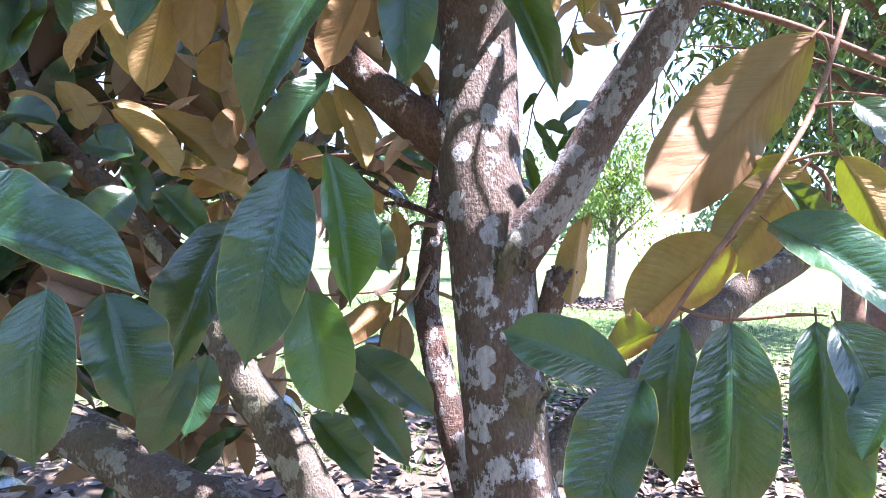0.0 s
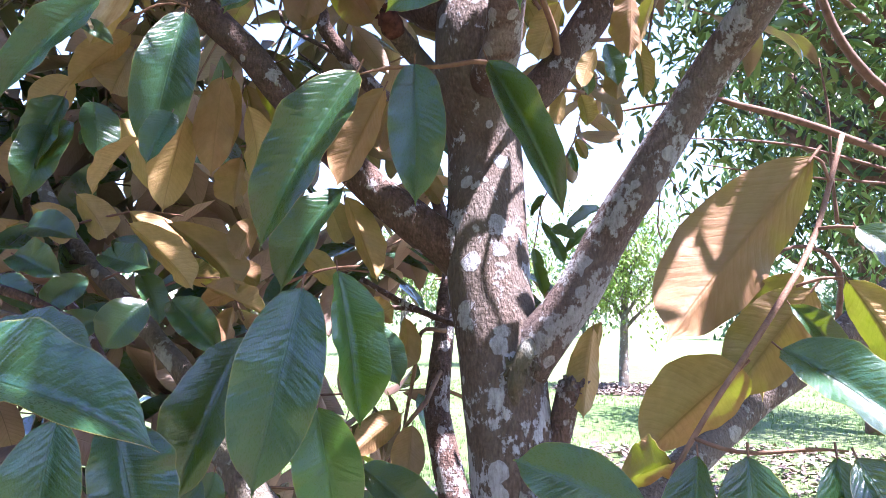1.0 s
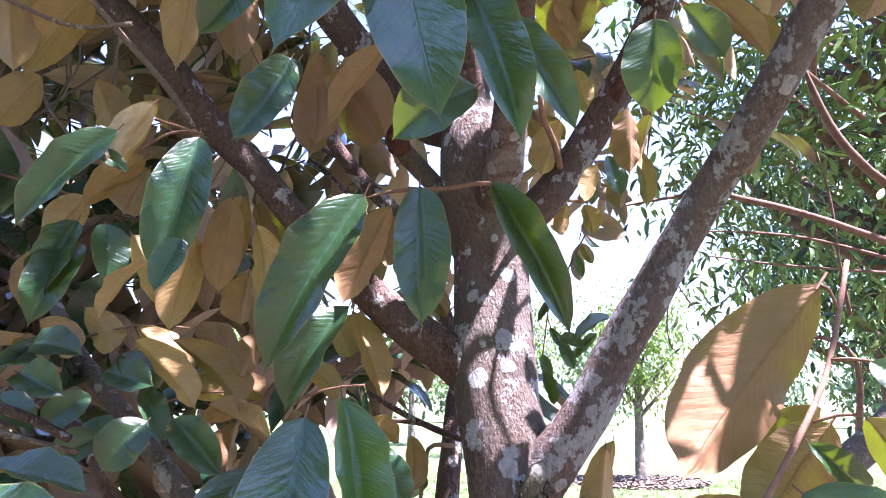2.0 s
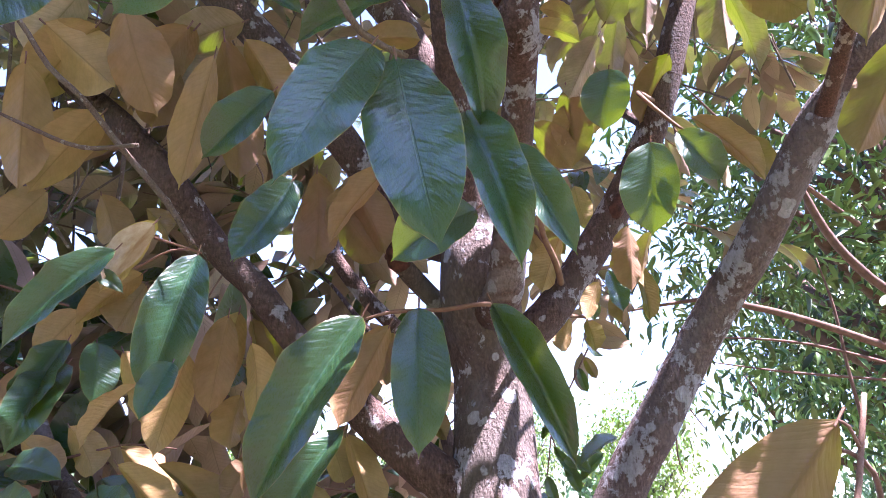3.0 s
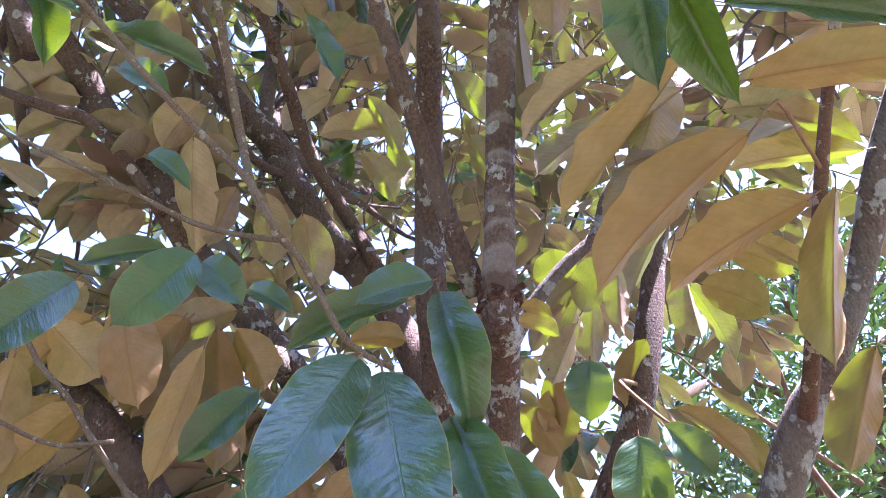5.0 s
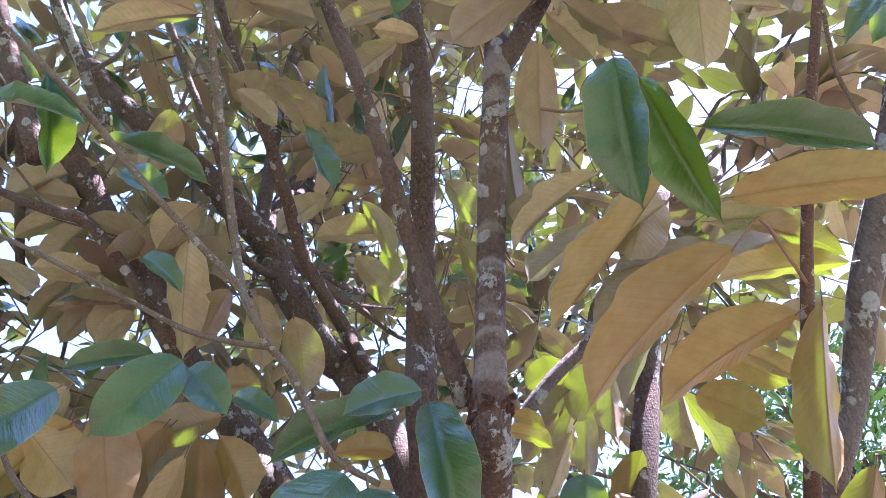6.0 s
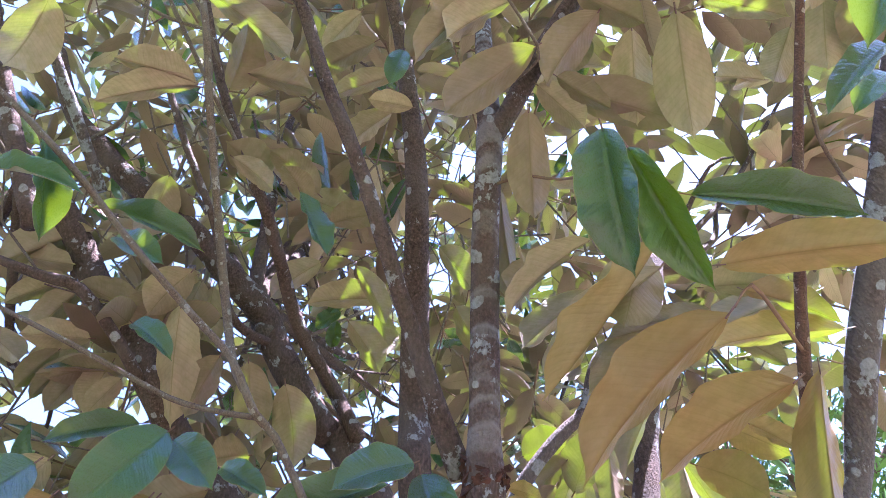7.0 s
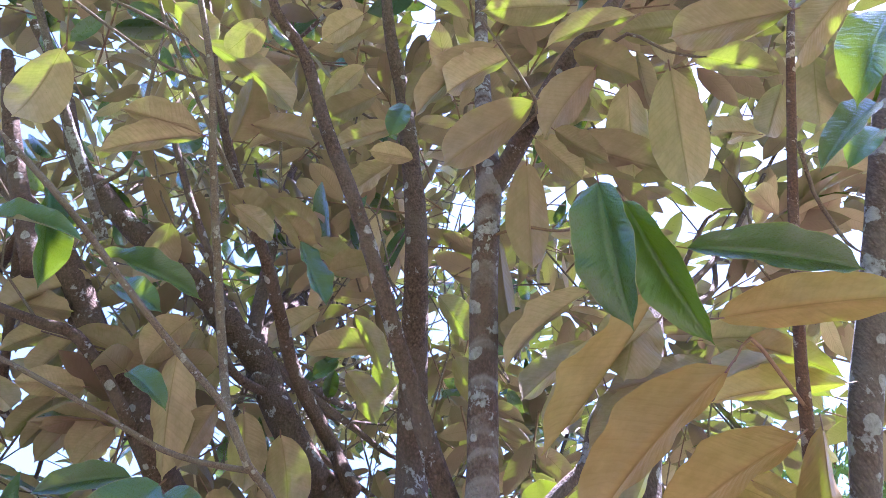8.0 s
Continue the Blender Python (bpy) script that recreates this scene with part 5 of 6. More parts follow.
leaf(limb_back, 0.294, 0.985, 2.334, 0.283, 1.04, 2.215, -0.17, 0.89, 0.43, 0.068)
leaf(limb_back, 0.189, 0.982, 2.169, 0.2, 1.042, 2.045, 0.46, 0.78, 0.42, 0.073)
leaf(limb_back, 0.228, 0.997, 2.153, 0.172, 1.017, 2.076, -0.32, 0.84, 0.44, 0.063)
leaf(limb_back, 0.436, 0.858, 2.425, 0.309, 0.912, 2.186, -0.55, 0.71, 0.45, 0.078)
leaf(limb_back, 0.427, 0.859, 2.26, 0.478, 0.904, 2.127, 0.78, 0.45, 0.44, 0.054)
leaf(limb_back, 0.41, 0.783, 2.195, 0.493, 0.775, 2.129, 0.56, 0.51, 0.65, 0.079)
leaf(limb_back, 0.436, 0.879, 2.317, 0.443, 0.919, 2.185, -0.15, 0.95, 0.28, 0.068)
leaf(limb_back, 0.435, 0.711, 2.207, 0.517, 0.719, 2.154, 0.52, 0.21, 0.83, 0.075)
leaf(limb_back, 0.4, 0.69, 2.392, 0.267, 0.705, 2.284, -0.48, 0.57, 0.67, 0.069)
leaf(shoot_right, 0.351, 0.502, 2.305, 0.167, 0.571, 2.124, -0.57, 0.39, 0.73, 0.056)
leaf(shoot_right, 0.247, 0.547, 2.402, 0.148, 0.562, 2.295, -0.72, 0.07, 0.69, 0.075)
leaf(shoot_right, 0.346, 0.515, 2.368, 0.291, 0.559, 2.243, -0.11, 0.92, 0.38, 0.101)
leaf(shoot_right, 0.559, 0.533, 2.198, 0.369, 0.526, 2.161, -0.19, 0.38, 0.9, 0.051)
leaf(shoot_right, 0.436, 0.496, 2.237, 0.546, 0.516, 2.187, 0.38, 0.18, 0.91, 0.044)
leaf(shoot_right, 0.401, 0.523, 2.281, 0.506, 0.495, 2.242, 0.36, 0.04, 0.93, 0.058)
leaf(leader_right, 0.131, 0.789, 2.168, 0.18, 0.786, 2.142, 0.47, 0.21, 0.86, 0.034)
leaf(leader_right, 0.118, 0.823, 2.165, 0.192, 0.822, 2.133, 0.37, 0.36, 0.86, 0.036)
leaf(limb_back, 0.248, 0.954, 2.256, 0.191, 0.976, 2.141, -0.36, 0.87, 0.34, 0.063)
leaf(limb_back, 0.134, 1.015, 2.122, 0.198, 1.03, 2.037, 0.49, 0.72, 0.49, 0.063)
leaf(limb_back, 0.258, 0.945, 2.273, 0.323, 0.877, 2.349, -0.15, 0.66, 0.73, 0.084)
leaf(limb_back, 0.175, 0.912, 2.326, 0.255, 0.877, 2.34, 0.04, 0.45, 0.89, 0.073)
leaf(limb_back, 0.229, 1.054, 1.842, 0.205, 1.052, 1.777, -0.29, 0.95, 0.08, 0.034)
leaf(limb_back, 0.277, 1.016, 1.923, 0.277, 1.037, 1.817, -0.47, 0.87, 0.18, 0.059)
leaf(limb_back, 0.326, 1.069, 1.935, 0.309, 1.093, 1.844, -0.46, 0.84, 0.3, 0.042)
leaf(limb_back, 0.173, 1.063, 1.926, 0.14, 1.086, 1.834, -0.27, 0.91, 0.32, 0.06)
leaf(limb_left, -0.581, 0.849, 2.225, -0.694, 0.888, 2.105, -0.57, 0.45, 0.69, 0.106)
leaf(limb_left, -0.428, 0.875, 2.233, -0.551, 0.921, 2.12, -0.47, 0.5, 0.72, 0.087)
leaf(limb_left, -0.421, 0.954, 2.266, -0.481, 0.99, 2.153, -0.76, 0.39, 0.52, 0.082)
leaf(limb_left, -0.67, 0.98, 2.154, -0.759, 1.031, 2.024, -0.62, 0.49, 0.61, 0.086)
leaf(limb_left, -0.596, 1.003, 2.177, -0.704, 1.019, 2.068, -0.6, 0.47, 0.65, 0.085)
leaf(limb_left, -0.411, 0.958, 2.262, -0.304, 1, 2.165, 0.17, 0.82, 0.54, 0.065)
leaf(limb_up_mid, -0.633, 0.864, 2.86, -0.712, 0.96, 2.683, -0.64, 0.52, 0.57, 0.083)
leaf(limb_up_mid, -0.573, 0.853, 2.832, -0.635, 0.959, 2.658, -0.32, 0.75, 0.58, 0.077)
leaf(limb_up_mid, -0.52, 0.848, 2.81, -0.568, 0.94, 2.652, -0.29, 0.78, 0.55, 0.081)
leaf(limb_up_mid, -0.494, 0.858, 2.8, -0.518, 0.951, 2.643, -0.16, 0.84, 0.52, 0.083)
leaf(limb_up_mid, -0.507, 0.82, 2.768, -0.616, 0.795, 2.716, -0.43, 0.01, 0.9, 0.049)
leaf(limb_up_left, -0.945, 0.755, 2.816, -0.76, 0.755, 2.752, 0.31, 0.35, 0.88, 0.082)
leaf(limb_up_left, -0.79, 0.804, 2.771, -0.909, 0.809, 2.688, -0.56, 0.15, 0.81, 0.068)
leaf(limb_up_left, -0.766, 0.82, 2.755, -0.835, 0.854, 2.644, -0.75, 0.34, 0.57, 0.079)
leaf(limb_up_left, -1.025, 0.9, 2.732, -0.885, 0.927, 2.637, 0.25, 0.77, 0.58, 0.063)
leaf(limb_up_left, -0.832, 0.945, 2.693, -0.891, 0.967, 2.594, -0.82, 0.21, 0.54, 0.062)
leaf(limb_up_left, -0.791, 0.961, 2.679, -0.859, 0.986, 2.576, -0.76, 0.3, 0.58, 0.057)
leaf(limb_up_left, -0.755, 0.969, 2.671, -0.822, 1.005, 2.557, -0.76, 0.34, 0.56, 0.063)
leaf(limb_up_left, -0.599, 0.637, 2.665, -0.478, 0.652, 2.582, 0.02, -0.99, -0.15, 0.061)
leaf(limb_up_left, -0.503, 0.696, 2.462, -0.417, 0.724, 2.393, 0.27, -0.96, -0.04, 0.052)
leaf(limb_back, 0.308, 0.689, 2.506, 0.174, 0.722, 2.393, -0.44, 0.57, 0.69, 0.058)
leaf(shoot_right, 0.379, 0.604, 2.309, 0.238, 0.636, 2.196, -0.28, 0.78, 0.57, 0.057)
leaf(shoot_right, 0.454, 0.614, 2.345, 0.281, 0.618, 2.289, -0.27, 0.42, 0.87, 0.049)
leaf(shoot_right, 0.451, 0.574, 2.343, 0.587, 0.601, 2.248, 0.52, 0.23, 0.82, 0.075)
leaf(shoot_right, 0.578, 0.55, 2.302, 0.417, 0.57, 2.245, -0.24, 0.49, 0.84, 0.049)
leaf(shoot_right, 0.449, 0.613, 2.303, 0.534, 0.635, 2.239, 0.52, 0.28, 0.8, 0.041)
leaf(limb_back, 0.364, 0.911, 2.056, 0.477, 0.95, 1.963, 0.48, 0.43, 0.76, 0.045)
leaf(shoot_right, 0.431, 0.632, 2.136, 0.489, 0.646, 2.095, 0.48, 0.36, 0.8, 0.036)
leaf(limb_back, 0.224, 0.914, 2.266, 0.156, 0.944, 2.187, -0.32, 0.76, 0.57, 0.048)
leaf(limb_back, 0.306, 0.831, 2.284, 0.302, 0.873, 2.181, -0.12, 0.92, 0.38, 0.046)
leaf(limb_back, 0.28, 1.013, 2.164, 0.184, 1.02, 2.079, -0.31, 0.85, 0.42, 0.061)
leaf(limb_back, 0.254, 0.926, 2.327, 0.193, 0.916, 2.262, -0.57, 0.71, 0.42, 0.065)
leaf(leader_right, 0.143, 0.532, 2.592, 0.145, 0.621, 2.426, -0.24, 0.86, 0.46, 0.055)
leaf(leader_right, 0.066, 0.73, 2.525, 0.122, 0.771, 2.426, 0.52, 0.64, 0.56, 0.065)
leaf(leader_right, 0.038, 0.704, 2.697, 0.101, 0.746, 2.597, 0.61, 0.52, 0.6, 0.074)
leaf(leader_mid, -0.186, 0.662, 2.731, -0.089, 0.626, 2.7, 0.25, -0.13, 0.96, 0.077)
leaf(leader_mid, -0.24, 0.645, 2.819, -0.118, 0.654, 2.743, 0.52, 0.12, 0.85, 0.08)
leaf(leader_mid, -0.089, 0.836, 2.697, -0.248, 0.806, 2.649, -0.3, 0.08, 0.95, 0.083)
leaf(leader_mid, -0.148, 0.804, 2.583, -0.082, 0.863, 2.494, 0.32, 0.66, 0.68, 0.072)
leaf(leader_mid, -0.102, 0.852, 2.68, -0.077, 0.893, 2.579, 0.34, 0.84, 0.43, 0.056)
leaf(limb_low_left, -0.428, 0.648, 1.391, -0.313, 0.638, 1.375, 0.08, -0.42, 0.9, 0.042)
leaf(limb_low_left, -0.715, 1.09, 1.554, -0.617, 1.079, 1.534, 0.01, -0.85, 0.53, 0.066)
leaf(limb_low_left, -0.772, 1.101, 1.468, -0.701, 1.095, 1.413, 0.39, -0.71, 0.58, 0.06)
leaf(limb_low_left, -0.615, 1.111, 1.47, -0.687, 1.096, 1.413, 0.14, -0.99, 0.08, 0.06)
leaf(limb_low_left, -0.602, 1.144, 1.405, -0.677, 1.126, 1.361, 0.12, -0.98, 0.18, 0.062)
leaf(limb_low_left, -0.567, 1.102, 1.537, -0.495, 1.098, 1.471, 0.43, -0.74, 0.52, 0.063)
leaf(limb_low_left, -0.774, 1.178, 1.606, -0.67, 1.146, 1.541, 0.24, 0.97, -0.1, 0.065)
leaf(limb_low_left, -0.862, 1.228, 1.581, -0.753, 1.194, 1.525, 0.26, 0.96, -0.07, 0.057)
leaf(limb_low_left, -0.691, 1.179, 1.628, -0.616, 1.159, 1.543, 0.09, 0.98, -0.16, 0.065)
leaf(limb_low_left, -0.57, 1.143, 1.591, -0.458, 1.122, 1.463, 0.23, 0.97, 0.04, 0.068)
leaf(limb_low_left, -0.534, 1.211, 1.507, -0.4, 1.176, 1.466, 0.3, 0.94, 0.17, 0.054)
leaf(limb_low_left, -0.451, 1.216, 1.508, -0.341, 1.179, 1.467, 0.36, 0.93, 0.13, 0.049)
leaf(limb_low_left, -0.409, 1.233, 1.427, -0.41, 1.2, 1.328, -0.79, 0.59, -0.19, 0.059)
leaf(limb_left, -0.222, 1.16, 1.616, -0.181, 1.126, 1.533, 0.32, 0.92, -0.22, 0.058)
leaf(limb_left, -0.285, 1.222, 1.531, -0.211, 1.187, 1.469, 0.39, 0.92, -0.05, 0.054)
leaf(limb_left, -0.143, 1.046, 1.429, -0.084, 1.034, 1.401, 0.38, 0.8, 0.46, 0.04)
leaf(limb_left, -0.554, 1.067, 1.735, -0.463, 1.045, 1.605, 0.1, 0.99, -0.1, 0.079)
leaf(limb_left, -0.63, 1.051, 1.799, -0.663, 1.014, 1.71, -0.88, 0.46, 0.13, 0.07)
leaf(limb_left, -0.678, 1.063, 1.714, -0.708, 1.029, 1.61, -0.87, 0.49, 0.09, 0.07)
leaf(limb_left, -0.5, 1.003, 1.829, -0.513, 0.967, 1.74, -0.9, 0.43, -0.04, 0.079)
leaf(limb_left, -0.461, 0.893, 1.887, -0.469, 0.876, 1.81, -0.92, 0.39, 0.01, 0.034)
leaf(limb_left, -0.751, 1.053, 2.031, -0.793, 1.019, 1.919, -0.9, 0.38, 0.22, 0.083)
leaf(limb_left, -0.682, 1.105, 2.049, -0.621, 1.078, 1.935, 0.06, 0.98, -0.2, 0.076)
leaf(limb_left, -0.62, 1.16, 2.044, -0.546, 1.127, 1.969, 0.41, 0.91, 0, 0.057)
leaf(limb_left, -0.106, 1.089, 1.769, -0.118, 1.064, 1.675, -0.55, 0.82, -0.14, 0.06)
leaf(limb_left, -0.064, 1.131, 1.661, -0.018, 1.105, 1.598, 0.49, 0.87, -0.01, 0.041)
leaf(limb_right, 0.156, 1.352, 1.524, 0.176, 1.345, 1.457, 0.2, -0.97, 0.16, 0.029)
leaf(limb_right, 0.184, 1.292, 1.585, 0.228, 1.269, 1.561, -0.19, -0.85, 0.49, 0.032)
leaf(limb_right, 0.281, 1.292, 1.624, 0.204, 1.246, 1.569, -0.09, -0.7, 0.71, 0.036)
leaf(branch_thin2, -0.349, 0.188, 2.72, -0.192, 0.294, 2.641, 0.25, 0.31, 0.92, 0.062)
leaf(branch_thin2, -0.423, 0.137, 2.815, -0.341, 0.208, 2.743, 0.29, 0.49, 0.82, 0.075)
leaf(branch_thin2, -0.248, 0.159, 2.736, -0.308, 0.204, 2.689, -0.22, 0.55, 0.8, 0.062)
leaf(leader_thin, -0.085, 0.17, 2.845, -0.164, 0.208, 2.801, -0.5, -0.05, 0.86, 0.056)
leaf(leader_thin, -0.07, 0.194, 2.866, -0.147, 0.231, 2.812, -0.57, 0.01, 0.82, 0.048)
leaf(leader_thin, -0.091, 0.263, 2.829, -0.163, 0.317, 2.765, -0.59, 0.15, 0.79, 0.05)
leaf(leader_thin, -0.064, 0.304, 2.773, -0.181, 0.345, 2.728, -0.37, -0.02, 0.93, 0.058)
leaf(leader_mid, -0.025, 0.352, 2.725, -0.141, 0.37, 2.669, -0.43, 0.02, 0.9, 0.05)
leaf(leader_mid, -0.037, 0.411, 2.693, -0.116, 0.444, 2.63, -0.56, 0.21, 0.8, 0.057)
leaf(branch_thin1, -0.187, 0.561, 2.668, -0.265, 0.461, 2.665, -0.17, 0.1, 0.98, 0.068)
leaf(branch_thin1, -0.364, 0.513, 2.749, -0.276, 0.557, 2.681, 0.36, 0.5, 0.79, 0.054)
leaf(leader_fork, 0.352, 0.146, 2.589, 0.207, 0.18, 2.535, -0.37, -0.11, 0.92, 0.043)
leaf(leader_fork, 0.265, 0.197, 2.606, 0.364, 0.237, 2.563, 0.4, 0, 0.92, 0.069)
leaf(shoot_right, 0.534, 0.128, 2.486, 0.354, 0.152, 2.438, -0.25, 0.03, 0.97, 0.074)
leaf(shoot_right, 0.613, 0.102, 2.501, 0.52, 0.18, 2.424, -0.15, 0.6, 0.79, 0.072)
leaf(shoot_right, 0.453, 0.21, 2.601, 0.581, 0.235, 2.565, 0.29, -0.16, 0.94, 0.065)
leaf(shoot_right, 0.601, 0.199, 2.528, 0.591, 0.282, 2.449, 0.34, 0.67, 0.66, 0.074)
leaf(shoot_right, 0.618, 0.186, 2.501, 0.645, 0.256, 2.441, 0.3, 0.55, 0.78, 0.059)
leaf(shoot_right, 0.607, 0.26, 2.609, 0.565, 0.327, 2.538, 0.03, 0.73, 0.68, 0.058)
leaf(leader_fork, 0.665, 0.398, 2.762, 0.556, 0.38, 2.737, -0.21, -0.09, 0.97, 0.048)
leaf(leader_fork, 0.725, 0.396, 2.798, 0.599, 0.404, 2.747, -0.36, 0.14, 0.92, 0.049)
leaf(limb_right, 0.487, 0.089, 2.212, 0.427, 0.157, 2.129, -0.47, -0.82, -0.33, 0.057)
leaf(limb_up_left, -0.749, 0.721, 2.841, -0.923, 0.737, 2.728, -0.54, 0.09, 0.84, 0.091)
leaf(limb_up_mid, -0.543, 0.856, 2.846, -0.669, 0.858, 2.77, -0.51, 0.19, 0.84, 0.057)
leaf(leader_mid, -0.144, 0.772, 2.736, -0.074, 0.824, 2.594, 0.45, 0.75, 0.49, 0.056)
leaf(leader_mid, -0.23, 0.792, 2.786, -0.328, 0.809, 2.677, -0.67, 0.33, 0.66, 0.076)
leaf(twig_bk1, 0.121, 1.201, 2.015, 0.161, 1.199, 1.929, 0.54, 0.81, 0.23, 0.052)
leaf(twig_bk1, 0.143, 1.197, 1.992, 0.202, 1.217, 1.955, 0.34, 0.49, 0.81, 0.045)
leaf(twig_bk2, 0.217, 1.156, 2.071, 0.238, 1.154, 1.976, 0.57, 0.81, 0.11, 0.044)
leaf(twig_bk2, 0.318, 1.26, 1.926, 0.305, 1.257, 1.826, -0.34, 0.94, 0.01, 0.045)
leaf(twig_bk2, 0.349, 1.277, 1.958, 0.362, 1.279, 1.837, 0.77, 0.63, 0.1, 0.043)
leaf(twig_bk2, 0.278, 1.208, 1.918, 0.297, 1.204, 1.835, 0.22, -0.97, 0.1, 0.044)
leaf(twig_bk3, 0.197, 1.2, 1.823, 0.178, 1.19, 1.758, -0.41, 0.91, -0.02, 0.046)
leaf(twig_bk3, 0.233, 1.231, 1.829, 0.246, 1.233, 1.768, 0.59, 0.79, 0.15, 0.045)
leaf(twig_bk3, 0.238, 1.214, 1.869, 0.246, 1.223, 1.824, 0.24, -0.96, -0.14, 0.03)
leaf(limb_left, -0.397, 0.812, 1.847, -0.448, 0.804, 1.761, -0.71, 0.6, 0.37, 0.047, 10)
leaf(limb_left, -0.464, 0.81, 1.778, -0.423, 0.818, 1.751, 0.29, -0.94, 0.19, 0.024)

leaf(limb_up_left, -0.880, 1.038, 2.804, -1.065, 1.112, 2.854, 0.35, 0.26, 0.90, 0.071)
leaf(limb_up_left, -0.873, 1.059, 2.793, -1.028, 1.194, 2.810, 0.14, 0.03, 0.99, 0.068)
leaf(limb_up_left, -0.848, 1.070, 2.787, -0.987, 1.230, 2.791, 0.02, -0.00, 1.00, 0.066)
leaf(limb_up_left, -0.894, 1.022, 2.812, -1.075, 1.042, 2.891, 0.39, 0.52, 0.76, 0.060)
leaf(limb_up_left, -0.822, 1.079, 2.782, -0.949, 1.215, 2.799, 0.10, -0.03, 0.99, 0.057)
leaf(limb_up_left, -0.921, 1.009, 2.819, -1.096, 1.006, 2.911, 0.35, 0.64, 0.69, 0.066)
leaf(branch_thin1, -0.189, 0.885, 2.721, -0.250, 0.915, 2.705, -0.14, -0.69, -0.71, 0.043, 7)
leaf(branch_thin1, -0.199, 0.902, 2.712, -0.216, 0.958, 2.682, 0.12, -0.44, -0.89, 0.038, 7)
leaf(branch_thin1, -0.173, 0.864, 2.733, -0.220, 0.885, 2.721, -0.13, -0.69, -0.71, 0.033, 7)
leaf(leader_fork, 0.697, 0.297, 2.476, 0.628, 0.335, 2.421, -0.30, -0.92, -0.26, 0.049)
leaf(leader_fork, 0.708, 0.174, 2.542, 0.662, 0.266, 2.458, -0.64, -0.67, -0.38, 0.057)
leaf(leader_fork, 0.268, 0.141, 2.671, 0.125, 0.153, 2.720, 0.33, 0.09, 0.94, 0.070)
leaf(leader_fork, 0.477, 0.170, 2.656, 0.354, 0.192, 2.700, 0.35, 0.10, 0.93, 0.058)
leaf(leader_fork, 0.073, 0.272, 2.598, 0.035, 0.306, 2.637, 0.58, -0.23, 0.78, 0.028)
leaf(leader_fork, 0.038, 0.215, 2.629, -0.001, 0.301, 2.639, 0.10, -0.08, 0.99, 0.047)
leaf(leader_fork, 0.193, 0.364, 2.550, 0.196, 0.525, 2.520, 0.09, 0.18, 0.98, 0.058)
leaf(leader_fork, 0.292, 0.266, 2.603, 0.227, 0.332, 2.624, 0.33, 0.03, 0.94, 0.065)
leaf(leader_fork, 0.254, 0.333, 2.567, 0.343, 0.394, 2.592, -0.26, -0.01, 0.97, 0.037)
leaf(twig_hang2, 0.167, 1.479, 1.567, 0.183, 1.478, 1.508, -0.03, -1.00, -0.00, 0.027)
leaf(twig_hang1, 0.206, 1.481, 1.597, 0.235, 1.481, 1.534, -0.02, -1.00, -0.01, 0.030)
leaf(twig_hang1, 0.184, 1.480, 1.625, 0.222, 1.481, 1.568, 0.02, -1.00, 0.00, 0.022)
leaf(twig_hang1, 0.189, 1.481, 1.687, 0.159, 1.480, 1.637, -0.12, -0.99, 0.11, 0.020)
leaf(twig_hang1, 0.262, 1.486, 1.818, 0.286, 1.486, 1.769, 0.36, 0.92, 0.17, 0.027)
leaf(twig_hang1, 0.248, 1.485, 1.793, 0.264, 1.485, 1.738, -0.11, -0.99, -0.03, 0.022)
leaf(twig_hang1, 0.235, 1.481, 1.558, 0.289, 1.484, 1.615, -0.15, -0.97, 0.19, 0.025)

# ---- wounds, cankers and knots ----
flakes("wound", leader_right, (0.093, 0.677, 2.094), (0.05, -0.42, 0.91), 0.026, 46, 0.008, wound_mat, "torn red-brown wound", 46)
flakes("broken_end", stub, (0.183, 1.03, 1.313), (0.2, 0.02, 0.98), 0.015, 26, 0.008, low_bark, "splintered dark end", 26)
flakes("broken_end", branch_red, (-0.111, 1.064, 1.908), (-0.16, -0.63, 0.76), 0.012, 20, 0.008, wound_mat, "raw broken end", 20)
flakes("bark_scale", trunk, (0.128, 1.015, 1.143), (0.14, 0.02, 0.99), 0.035, 60, 0.01, low_bark, "flaking crusted bark", 60)
flakes("bark_scale", trunk, (0.108, 1.003, 1.344), (0.18, 0.14, 0.97), 0.022, 34, 0.008, low_bark, "crusted fold of bark", 34)
stem("canker", trunk, [(0.121, 1.026, 1.226, 0.0127), (0.118, 1.006, 1.187, 0.0249), (0.123, 1, 1.147, 0.0272), (0.139, 1.005, 1.104, 0.0207), (0.154, 1.02, 1.059, 0.0126)], low_bark, "dark crusted canker", 14, 0.012, 0.42)
stem("canker", trunk, [(0.128, 1.004, 1.39, 0.0083), (0.107, 0.988, 1.353, 0.0138), (0.098, 0.992, 1.312, 0.0122), (0.098, 1.006, 1.269, 0.0066)], low_bark, "dark crusted fold of bark", 12, 0.012, 0.4)
stem("knot", limb_up_left, [(-0.312, 1.027, 2.272, 0.0165), (-0.315, 1.034, 2.247, 0.0252), (-0.305, 1.05, 2.227, 0.0164)], low_bark, "dark knot", 10, 0.01, 0.4)
stem("knot", limb_up_mid, [(-0.373, 0.934, 2.745, 0.017), (-0.378, 0.949, 2.729, 0.0235), (-0.375, 0.975, 2.719, 0.0157)], low_bark, "dark knot", 10, 0.01, 0.4)
stem("wound", limb_back, [(0.27, 1.119, 1.974, 0.0121), (0.279, 1.099, 1.992, 0.015), (0.293, 1.096, 2.021, 0.0101)], wound_mat, "raw peeled bark", 10, 0.008, 0.2)
